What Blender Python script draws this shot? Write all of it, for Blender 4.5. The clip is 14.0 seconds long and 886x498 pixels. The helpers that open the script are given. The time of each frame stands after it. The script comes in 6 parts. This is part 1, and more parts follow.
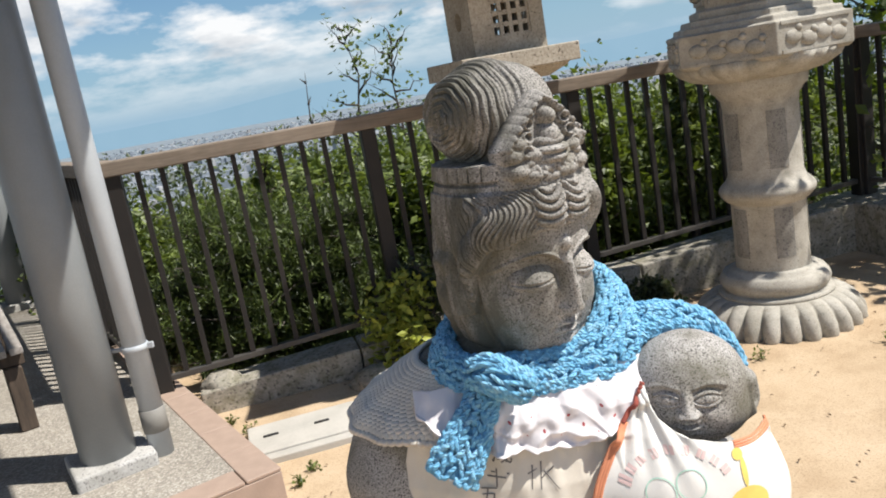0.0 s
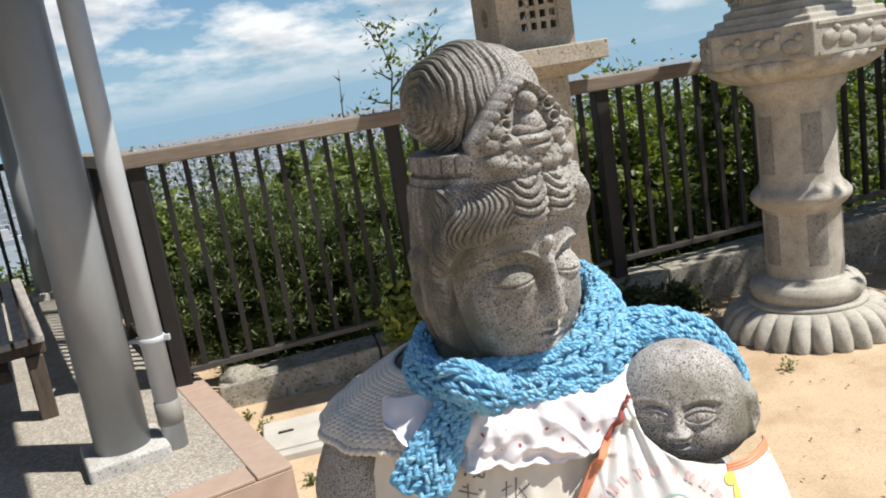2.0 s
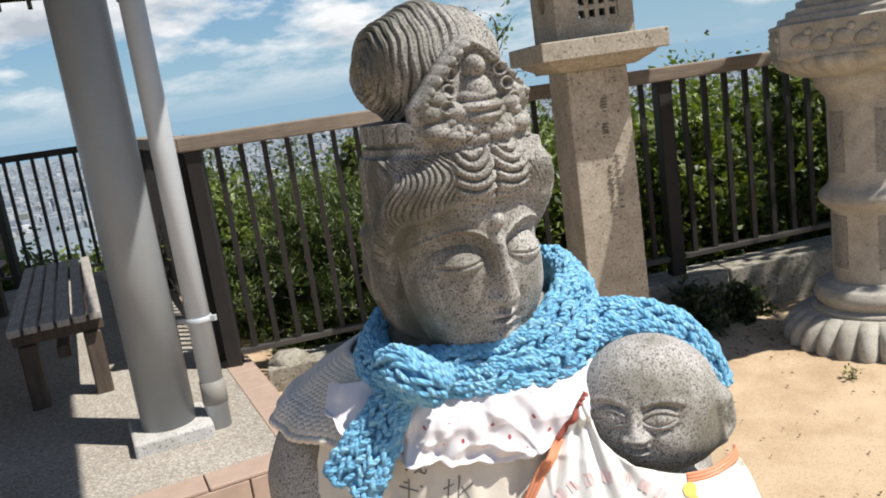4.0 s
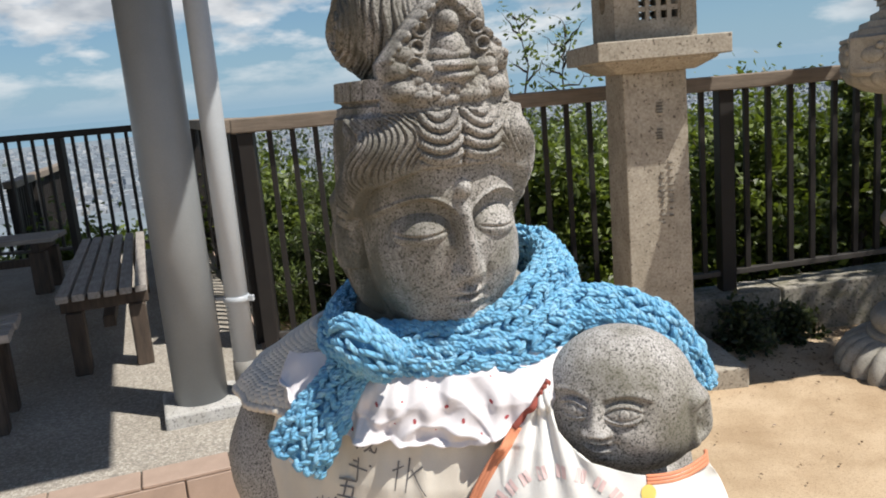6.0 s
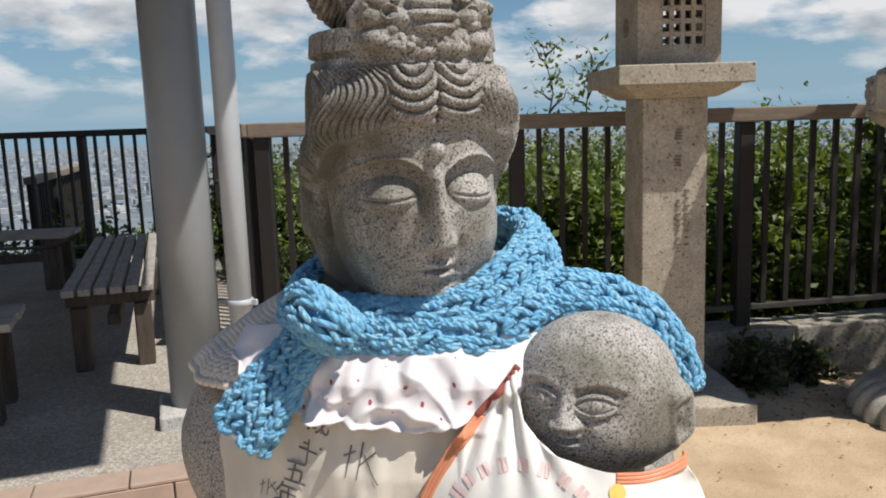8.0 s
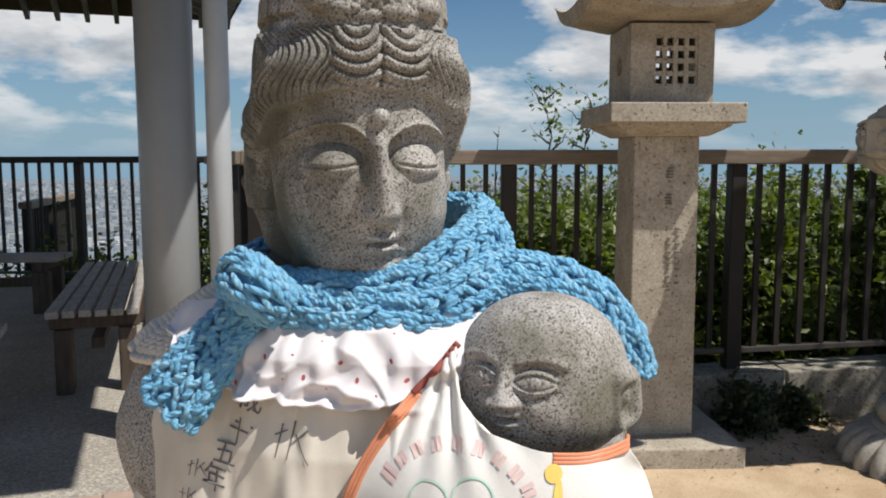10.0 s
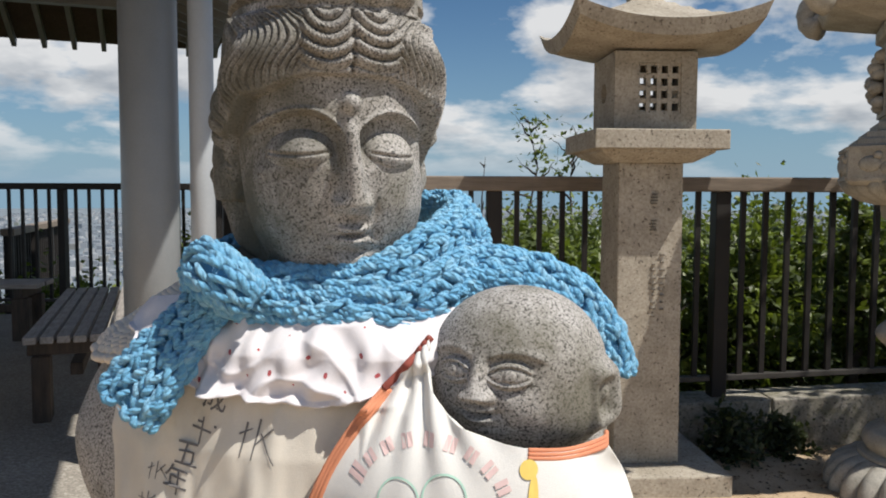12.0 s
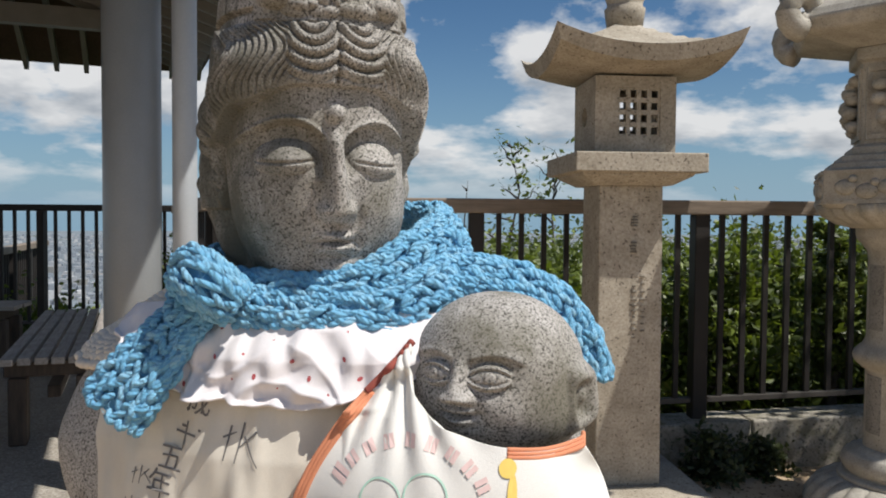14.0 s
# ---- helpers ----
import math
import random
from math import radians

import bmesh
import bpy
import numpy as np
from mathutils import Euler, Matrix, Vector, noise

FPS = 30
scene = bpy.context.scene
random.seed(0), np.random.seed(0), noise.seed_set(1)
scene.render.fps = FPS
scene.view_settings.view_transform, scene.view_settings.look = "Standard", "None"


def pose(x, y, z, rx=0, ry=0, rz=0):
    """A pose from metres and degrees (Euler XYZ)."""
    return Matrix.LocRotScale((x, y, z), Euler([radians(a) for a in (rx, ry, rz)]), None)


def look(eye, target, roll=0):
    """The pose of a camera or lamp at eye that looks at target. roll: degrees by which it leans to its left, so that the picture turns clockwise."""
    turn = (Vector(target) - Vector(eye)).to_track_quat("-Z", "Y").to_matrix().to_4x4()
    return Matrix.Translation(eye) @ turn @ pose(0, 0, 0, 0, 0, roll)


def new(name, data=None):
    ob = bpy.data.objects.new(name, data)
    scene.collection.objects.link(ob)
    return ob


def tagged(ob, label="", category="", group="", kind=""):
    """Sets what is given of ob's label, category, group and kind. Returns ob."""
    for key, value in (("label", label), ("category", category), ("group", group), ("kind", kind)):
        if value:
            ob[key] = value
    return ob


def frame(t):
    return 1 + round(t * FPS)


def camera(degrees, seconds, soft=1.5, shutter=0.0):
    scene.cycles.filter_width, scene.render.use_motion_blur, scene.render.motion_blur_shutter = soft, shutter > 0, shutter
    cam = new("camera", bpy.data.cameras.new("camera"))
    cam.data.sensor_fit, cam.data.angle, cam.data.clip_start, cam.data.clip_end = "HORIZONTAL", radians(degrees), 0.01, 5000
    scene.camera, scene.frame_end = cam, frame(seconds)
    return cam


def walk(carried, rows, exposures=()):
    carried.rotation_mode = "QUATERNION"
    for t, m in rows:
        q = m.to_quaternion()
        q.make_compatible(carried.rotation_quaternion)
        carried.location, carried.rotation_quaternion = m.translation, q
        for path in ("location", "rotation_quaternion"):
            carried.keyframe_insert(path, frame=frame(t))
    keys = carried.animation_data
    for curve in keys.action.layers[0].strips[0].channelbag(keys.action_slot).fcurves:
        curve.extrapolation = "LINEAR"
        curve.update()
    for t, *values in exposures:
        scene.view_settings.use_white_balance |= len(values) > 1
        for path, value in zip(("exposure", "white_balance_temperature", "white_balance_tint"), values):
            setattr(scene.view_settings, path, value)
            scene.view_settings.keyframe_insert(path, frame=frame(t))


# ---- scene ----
cam = camera(58.0, 14.0, soft=1.9)
METRES, EYE, TILT, LEAN, TURN = 0.45, 1.3, 0.0, 0.0, 0.0
ROWS = [
    (0.0, 0.0, 0.0, 0.0, -2.09, -12.21, 9.71),
    (0.5, 0.0103, 0.0216, -0.0077, -1.76, -12.08, 9.2),
    (1.0, 0.0381, 0.0475, -0.0172, -1.13, -12.04, 9.07),
    (1.5, 0.0639, 0.0835, -0.0321, -0.52, -11.9, 8.91),
    (2.0, 0.1072, 0.1141, -0.0488, 0.47, -11.82, 8.83),
    (2.5, 0.1595, 0.1388, -0.0699, 1.73, -11.66, 8.68),
    (3.0, 0.2087, 0.1712, -0.0859, 2.94, -11.63, 8.63),
    (3.5, 0.255, 0.2095, -0.111, 4.31, -11.57, 8.26),
    (4.0, 0.309, 0.2258, -0.1261, 5.79, -11.57, 8.06),
    (6.5, 0.4568, 0.3299, -0.2277, 11.46, -10.7, 4.22),
    (7.0, 0.4687, 0.3489, -0.2475, 11.96, -10.4, 3.4),
    (7.5, 0.4719, 0.3771, -0.2718, 12.11, -10.03, 2.47),
    (8.0, 0.4882, 0.4006, -0.3072, 12.32, -9.16, 1.85),
    (10.5, 0.5709, 0.4436, -0.4262, 12.28, -5.64, -0.11),
    (11.0, 0.5797, 0.4436, -0.44, 12.1, -5.1, -0.08),
    (11.5, 0.5745, 0.4596, -0.4604, 11.75, -4.38, -0.01),
    (12.0, 0.5683, 0.4767, -0.4696, 11.42, -3.93, -0.22),
    (12.5, 0.5623, 0.4733, -0.481, 10.89, -3.32, -0.51),
    (13.0, 0.5706, 0.4692, -0.4908, 10.79, -2.73, -0.23),
    (13.5, 0.5733, 0.4552, -0.4884, 10.5, -2.53, -0.43),
    (14.0, 0.5752, 0.4476, -0.4917, 10.17, -2.21, -0.44),
]
walk(cam, [(t, pose(0, 0, EYE, TILT, LEAN, TURN) @ pose(METRES * x, METRES * y, METRES * z, 90 + pitch, roll, yaw)) for t, x, y, z, yaw, pitch, roll in ROWS],
     [(0.0, 0.50), (3.0, 0.54), (4.2, 0.49), (6.5, 0.27), (8.0, 0.18), (10.5, 0.12), (14.0, 0.10)])

# ---- world, sun and exposure ----
SUN_AZ, SUN_EL = math.radians(-14), math.radians(57.5)   # towards the sun, from +x, and above the horizon
world = bpy.data.worlds.new("sky")
scene.world = world
world.use_nodes = True
wn, wl = world.node_tree.nodes, world.node_tree.links
wn.clear()
w_out = wn.new("ShaderNodeOutputWorld")
w_bg = wn.new("ShaderNodeBackground")
w_sky = wn.new("ShaderNodeTexSky")
w_sky.sky_type, w_sky.sun_disc = 'NISHITA', False
w_sky.sun_elevation, w_sky.sun_rotation = SUN_EL, math.pi / 2 - SUN_AZ
w_sky.air_density, w_sky.dust_density, w_sky.ozone_density = 1.0, 0.4, 2.5
w_geo = wn.new("ShaderNodeTexCoord")
w_sep = wn.new("ShaderNodeSeparateXYZ")
wl.new(w_geo.outputs["Generated"], w_sep.inputs[0])


def wmath(op, a, b=0.0, clamp=False):
    n = wn.new("ShaderNodeMath")
    n.operation, n.use_clamp = op, clamp
    for i, v in enumerate((a, b)):
        if isinstance(v, (int, float)):
            n.inputs[i].default_value = v
        else:
            wl.new(v, n.inputs[i])
    return n.outputs[0]


# cumulus banks round the sky, flattened near the horizon
w_len = wmath('SQRT', wmath('ADD', wmath('MULTIPLY', w_sep.outputs[0], w_sep.outputs[0]), wmath('ADD', wmath('MULTIPLY', w_sep.outputs[1], w_sep.outputs[1]), 0.02)))


def cloud_vec(drop):
    com = wn.new("ShaderNodeCombineXYZ")
    wl.new(wmath('MULTIPLY', wmath('DIVIDE', w_sep.outputs[0], w_len), 3.1), com.inputs[0])
    wl.new(wmath('MULTIPLY', wmath('DIVIDE', w_sep.outputs[1], w_len), 3.1), com.inputs[1])
    el = wmath('DIVIDE', wmath('MAXIMUM', w_sep.outputs[2], 0.0), wmath('ADD', wmath('MAXIMUM', w_sep.outputs[2], 0.0), 0.55))
    wl.new(wmath('ADD', wmath('MULTIPLY', el, 6.6), 4.1 + drop), com.inputs[2])
    return com.outputs[0]


def cloud_noise(drop, detail):
    nz = wn.new("ShaderNodeTexNoise")
    nz.inputs["Scale"].default_value, nz.inputs["Detail"].default_value, nz.inputs["Roughness"].default_value = 1.75, detail, 0.56
    wl.new(cloud_vec(drop), nz.inputs["Vector"])
    return nz.outputs[0]


w_dens = cloud_noise(0.0, 9.0)
w_above = cloud_noise(0.20, 5.0)
w_ramp = wn.new("ShaderNodeValToRGB")
w_ramp.color_ramp.elements[0].position, w_ramp.color_ramp.elements[1].position = 0.450, 0.560
wl.new(w_dens, w_ramp.inputs[0])
# much cloud above a point makes it grey, little makes it a bright edge
w_shade = wmath('MULTIPLY', wmath('SUBTRACT', w_above, 0.50), 6.0, True)
w_ccol = wn.new("ShaderNodeMix")
w_ccol.data_type = 'RGBA'
w_ccol.inputs["A"].default_value, w_ccol.inputs["B"].default_value = (15.2, 15.2, 15.2, 1), (7.6, 8.2, 9.0, 1)
wl.new(w_shade, w_ccol.inputs["Factor"])
# the clouds stand low round the horizon, the sky overhead is clear
w_low = wmath('MULTIPLY', wmath('SUBTRACT', 0.68, w_sep.outputs[2]), 4.0, True)
w_fade = wmath('MULTIPLY', wmath('MULTIPLY', w_ramp.outputs[0], w_low), wmath('MULTIPLY', wmath('SUBTRACT', w_sep.outputs[2], 0.008), 14.0, True))
# haze towards the horizon
w_hz = wmath('SUBTRACT', 1.0, wmath('MULTIPLY', wmath('MAXIMUM', w_sep.outputs[2], 0.0), 3.4, True))
w_hz2 = wmath('MULTIPLY', wmath('POWER', w_hz, 2.0), 0.92)
w_haze = wn.new("ShaderNodeMix")
w_haze.data_type = 'RGBA'
w_haze.inputs["B"].default_value = (5.4, 8.1, 10.6, 1)
wl.new(w_hz2, w_haze.inputs["Factor"])
w_tint = wn.new("ShaderNodeMix")
w_tint.data_type, w_tint.blend_type = 'RGBA', 'MULTIPLY'
w_tint.inputs["Factor"].default_value = 1.0
w_tint.inputs["B"].default_value = (0.85, 1.18, 1.42, 1)
wl.new(w_sky.outputs[0], w_tint.inputs["A"])
wl.new(w_tint.outputs["Result"], w_haze.inputs["A"])
w_mix = wn.new("ShaderNodeMix")
w_mix.data_type = 'RGBA'
wl.new(wmath('MULTIPLY', w_fade, 0.93), w_mix.inputs["Factor"])
wl.new(w_haze.outputs["Result"], w_mix.inputs["A"])
wl.new(w_ccol.outputs["Result"], w_mix.inputs["B"])
wl.new(w_mix.outputs["Result"], w_bg.inputs[0])
w_bg.inputs[1].default_value = 0.0475
wl.new(w_bg.outputs[0], w_out.inputs[0])

sun_data = bpy.data.lights.new("sun", 'SUN')
sun_data.energy, sun_data.angle, sun_data.color = 5.0, math.radians(0.6), (1.0, 0.955, 0.88)
sun_dir = Vector((math.cos(SUN_EL) * math.cos(SUN_AZ), math.cos(SUN_EL) * math.sin(SUN_AZ), math.sin(SUN_EL)))
sun = new("sun", sun_data)
sun.matrix_world = look(sun_dir * 30, (0, 0, 0))


# ---- materials ----
def material(name, rough=0.8, metal=0.0):
    m = bpy.data.materials.new(name)
    m.use_nodes = True
    b = m.node_tree.nodes["Principled BSDF"]
    b.inputs["Roughness"].default_value = rough
    b.inputs["Metallic"].default_value = metal
    return m, m.node_tree.nodes, m.node_tree.links, b


def coords(n, l, scale=(1, 1, 1)):
    c = n.new("ShaderNodeTexCoord")
    mp = n.new("ShaderNodeMapping")
    mp.inputs["Scale"].default_value = scale
    l.new(c.outputs["Object"], mp.inputs["Vector"])
    return mp.outputs[0]


def noise_tex(n, l, vec, scale, detail=4.0, rough=0.55):
    t = n.new("ShaderNodeTexNoise")
    t.inputs["Scale"].default_value, t.inputs["Detail"].default_value, t.inputs["Roughness"].default_value = scale, detail, rough
    l.new(vec, t.inputs["Vector"])
    return t.outputs[0]


def ramp(n, l, fac, stops):
    r = n.new("ShaderNodeValToRGB")
    e = r.color_ramp.elements
    while len(e) < len(stops):
        e.new(0.5)
    for k, (p, c) in zip(e, stops):
        k.position = p
        k.color = (*c, 1) if len(c) == 3 else c
    l.new(fac, r.inputs[0])
    return r.outputs[0]


def mix(n, l, fac, a, b, mode='MIX'):
    x = n.new("ShaderNodeMix")
    x.data_type, x.blend_type = 'RGBA', mode
    for key, v in (("Factor", fac), ("A", a), ("B", b)):
        if isinstance(v, (int, float)):
            x.inputs[key].default_value = v
        elif isinstance(v, tuple):
            x.inputs[key].default_value = (*v, 1)
        else:
            l.new(v, x.inputs[key])
    return x.outputs["Result"]


def bump(n, l, b, height, strength=0.3, dist=0.002):
    k = n.new("ShaderNodeBump")
    k.inputs["Strength"].default_value, k.inputs["Distance"].default_value = strength, dist
    l.new(height, k.inputs["Height"])
    l.new(k.outputs[0], b.inputs["Normal"])


BLACK, WHITE = (0, 0, 0), (1, 1, 1)


def granite(name, light, mid, speck, grain, moss=0.0, moss_col=(0.10, 0.095, 0.035), speck_amount=0.40, lichen_shade=False):
    """Speckled granite: pale crystals, dark mica specks about one grain across, slow stains and some moss."""
    m, n, l, b = material(name, 0.82)
    v = coords(n, l)
    crystals = ramp(n, l, noise_tex(n, l, v, 0.55 / grain, 3), [(0.35, mid), (0.62, light)])
    specks = ramp(n, l, noise_tex(n, l, v, 0.42 / grain, 2.5, 0.6), [(speck_amount - 0.035, WHITE), (speck_amount + 0.035, BLACK)])
    col = mix(n, l, specks, crystals, speck)
    stain = ramp(n, l, noise_tex(n, l, v, 9.0, 5), [(0.38, (0.74, 0.73, 0.70)), (0.62, WHITE)])
    col = mix(n, l, 0.85, col, stain, 'MULTIPLY')
    if moss:
        patch = ramp(n, l, noise_tex(n, l, v, 16.0, 7, 0.62), [(0.47, BLACK), (0.66, WHITE)])
        wide = n.new("ShaderNodeMath")
        wide.operation, wide.inputs[1].default_value = 'MULTIPLY', moss
        l.new(patch, wide.inputs[0])
        col = mix(n, l, wide.outputs[0], col, moss_col)
    if lichen_shade:
        # old lichen over the hair in ragged runs, plus painted shade on the head's -x side
        sep = n.new("ShaderNodeSeparateXYZ")
        l.new(v, sep.inputs[0])
        damp_shade = ramp(n, l, sep.outputs[0], [(0.045, WHITE), (0.115, BLACK)])
        high = ramp(n, l, sep.outputs[2], [(0.985, BLACK), (1.0, WHITE)])
        streak = noise_tex(n, l, coords(n, l, (1, 1, 0.28)), 46.0, 7, 0.65)
        ragged = ramp(n, l, streak, [(0.32, BLACK), (0.56, WHITE)])
        cover = mix(n, l, 1.0, mix(n, l, 1.0, damp_shade, ragged, 'MULTIPLY'), high, 'MULTIPLY')
        col = mix(n, l, mix(n, l, 1.0, cover, (0.88, 0.88, 0.88), 'MULTIPLY'), col, (0.085, 0.080, 0.058))
    l.new(col, b.inputs["Base Color"])
    bump(n, l, b, noise_tex(n, l, v, 0.9 / grain, 4, 0.7), 0.55, grain * 0.5)
    return m


M_STATUE = granite("statue_granite", (0.52, 0.49, 0.46), (0.265, 0.25, 0.233), (0.075, 0.070, 0.067), 0.00072, 0.70, (0.105, 0.096, 0.060), speck_amount=0.425, lichen_shade=True)
M_LANTERN = granite("lantern_granite", (0.47, 0.42, 0.345), (0.35, 0.305, 0.245), (0.13, 0.105, 0.08), 0.006, 0.0, speck_amount=0.36)
M_CARVED = granite("carved_grey_stone", (0.47, 0.44, 0.385), (0.38, 0.355, 0.31), (0.22, 0.205, 0.18), 0.004, 0.25, (0.12, 0.12, 0.09), speck_amount=0.34)
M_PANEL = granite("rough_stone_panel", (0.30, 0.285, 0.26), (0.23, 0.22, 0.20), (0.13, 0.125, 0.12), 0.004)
M_KERB = granite("kerb_stone", (0.40, 0.37, 0.32), (0.29, 0.27, 0.23), (0.13, 0.12, 0.105), 0.008, 0.55)
M_BASESTONE = granite("column_base_granite", (0.52, 0.51, 0.49), (0.44, 0.43, 0.415), (0.25, 0.24, 0.235), 0.004)


def plain(name, base, rough, var=0.15, scale=12.0, bump_s=0.1, metal=0.0, fine=150.0):
    """A painted or plain surface with slow blotches and a fine grain."""
    m, n, l, b = material(name, rough, metal)
    v = coords(n, l)
    dark = tuple(c * (1 - var) for c in base)
    col = ramp(n, l, noise_tex(n, l, v, scale, 6), [(0.3, dark), (0.68, base)])
    grain = ramp(n, l, noise_tex(n, l, v, fine, 3), [(0.3, (0.88, 0.88, 0.88)), (0.7, WHITE)])
    col = mix(n, l, 0.6, col, grain, 'MULTIPLY')
    l.new(col, b.inputs["Base Color"])
    bump(n, l, b, noise_tex(n, l, v, fine, 4), bump_s, 0.001)
    return m


def wood(name, dark, light, along=(1, 14, 14), rough=0.7):
    m, n, l, b = material(name, rough)
    v = coords(n, l, along)
    info = n.new("ShaderNodeObjectInfo")
    add = n.new("ShaderNodeVectorMath")
    l.new(v, add.inputs[0])
    l.new(info.outputs["Random"], add.inputs[1])
    g = noise_tex(n, l, add.outputs[0], 6.0, 7, 0.62)
    col = ramp(n, l, g, [(0.3, dark), (0.68, light)])
    blot = ramp(n, l, noise_tex(n, l, coords(n, l), 7.0, 4), [(0.35, (0.7, 0.7, 0.7)), (0.65, WHITE)])
    col = mix(n, l, 0.7, col, blot, 'MULTIPLY')
    l.new(col, b.inputs["Base Color"])
    bump(n, l, b, g, 0.35, 0.003)
    return m


M_COLUMN = plain("grey_column_paint", (0.25, 0.265, 0.275), 0.38, 0.12, 5.0, 0.06)
M_PIPE = plain("grey_plastic_pipe", (0.45, 0.48, 0.51), 0.42, 0.1, 6.0, 0.05)
M_PIPEBAND = plain("pipe_band", (0.25, 0.24, 0.22), 0.6)
M_DARKMETAL = plain("dark_brown_metal", (0.020, 0.016, 0.014), 0.62, 0.3, 8.0, 0.08)
M_BOTRAIL = plain("bottom_rail_metal", (0.075, 0.068, 0.062), 0.4, 0.25, 8.0, 0.08)
M_RAILWOOD = wood("rail_wood", (0.19, 0.15, 0.115), (0.29, 0.235, 0.185), (1.2, 16, 16))
M_BENCHWOOD = wood("weathered_bench_wood", (0.25, 0.225, 0.205), (0.44, 0.405, 0.375), (14, 1.2, 14))
M_BENCHLEG = wood("bench_leg_wood", (0.045, 0.032, 0.025), (0.10, 0.072, 0.052), (9, 9, 1.2))
M_ROOFWOOD = wood("roof_boards", (0.055, 0.032, 0.022), (0.12, 0.068, 0.045), (14, 1.2, 14))
M_ROOFTOP = plain("roof_sheet", (0.10, 0.10, 0.105), 0.5, 0.2, 2.0)
M_RAFTER = plain("grey_rafter_paint", (0.22, 0.22, 0.215), 0.5, 0.15, 6.0)
M_TILE = plain("border_tile", (0.40, 0.295, 0.235), 0.75, 0.16, 14.0, 0.2)
M_SLAB = plain("concrete_cover", (0.50, 0.475, 0.43), 0.85, 0.2, 6.0, 0.3, fine=90.0)
M_HOLE = plain("dark_slot", (0.02, 0.019, 0.018), 0.9)
M_GROUT = plain("grout", (0.20, 0.16, 0.13), 0.9)
M_INK = plain("ink", (0.22, 0.205, 0.20), 0.9, 0.4, 60.0)
M_CUT = plain("cut_letter_shade", (0.17, 0.145, 0.115), 0.9)


def aggregate():
    """Washed pebble floor: small rounded stones of many tones in pale mortar."""
    m, n, l, b = material("washed_pebble_floor", 0.8)
    v = coords(n, l)
    cell = n.new("ShaderNodeTexVoronoi")
    cell.inputs["Scale"].default_value = 115.0
    l.new(v, cell.inputs["Vector"])
    sep = n.new("ShaderNodeSeparateColor")
    l.new(cell.outputs["Color"], sep.inputs[0])
    stone = ramp(n, l, sep.outputs[0], [(0.0, (0.22, 0.20, 0.18)), (0.35, (0.33, 0.295, 0.25)), (0.65, (0.41, 0.375, 0.325)), (1.0, (0.52, 0.485, 0.43))])
    joint = ramp(n, l, cell.outputs["Distance"], [(0.45, BLACK), (0.75, WHITE)])
    col = mix(n, l, joint, stone, (0.29, 0.265, 0.23))
    blot = ramp(n, l, noise_tex(n, l, v, 2.2, 5), [(0.35, (0.78, 0.77, 0.75)), (0.65, WHITE)])
    col = mix(n, l, 1.0, col, blot, 'MULTIPLY')
    l.new(col, b.inputs["Base Color"])
    bump(n, l, b, joint, 0.4, 0.002)
    return m


M_FLOOR = aggregate()


def sand():
    m, n, l, b = material("sandy_ground", 0.95)
    v = coords(n, l)
    col = ramp(n, l, noise_tex(n, l, v, 3.0, 8, 0.6), [(0.3, (0.40, 0.285, 0.175)), (0.5, (0.50, 0.375, 0.245)), (0.7, (0.56, 0.43, 0.295))])
    grit = ramp(n, l, noise_tex(n, l, v, 130.0, 4, 0.7), [(0.34, (0.62, 0.58, 0.54)), (0.48, WHITE)])
    col = mix(n, l, 0.8, col, grit, 'MULTIPLY')
    damp_shade = ramp(n, l, noise_tex(n, l, v, 1.3, 6, 0.65), [(0.36, (0.70, 0.66, 0.60)), (0.52, WHITE)])
    col = mix(n, l, 0.7, col, damp_shade, 'MULTIPLY')
    l.new(col, b.inputs["Base Color"])
    bump(n, l, b, noise_tex(n, l, v, 60.0, 8, 0.75), 0.6, 0.006)
    return m


M_SAND = sand()
M_HILL = plain("hillside_earth_and_grass", (0.075, 0.085, 0.032), 0.95, 0.6, 0.5, 0.4, fine=6.0)
# bluish grey: haze over the far plain is put into the base colour
M_PLAIN = plain("city_ground_hazed", (0.20, 0.24, 0.27), 0.95, 0.3, 0.01, 0.0, fine=0.3)


def leafy(name, dark, light, through_col):
    """Leaves: each one its own tone, some light passing through."""
    m, n, l, b = material(name, 0.5)
    geo = n.new("ShaderNodeNewGeometry")
    col = ramp(n, l, geo.outputs["Random Per Island"], [(0.0, tuple(c * 0.6 for c in dark)), (0.55, tuple((c + e) * 0.42 for c, e in zip(dark, light))), (1.0, light)])
    l.new(col, b.inputs["Base Color"])
    tr = n.new("ShaderNodeBsdfTranslucent")
    tr.inputs[0].default_value = (*through_col, 1)
    mx = n.new("ShaderNodeMixShader")
    mx.inputs[0].default_value = 0.26
    out = n["Material Output"] if "Material Output" in n else n.new("ShaderNodeOutputMaterial")
    l.new(b.outputs[0], mx.inputs[1])
    l.new(tr.outputs[0], mx.inputs[2])
    l.new(mx.outputs[0], out.inputs[0])
    return m


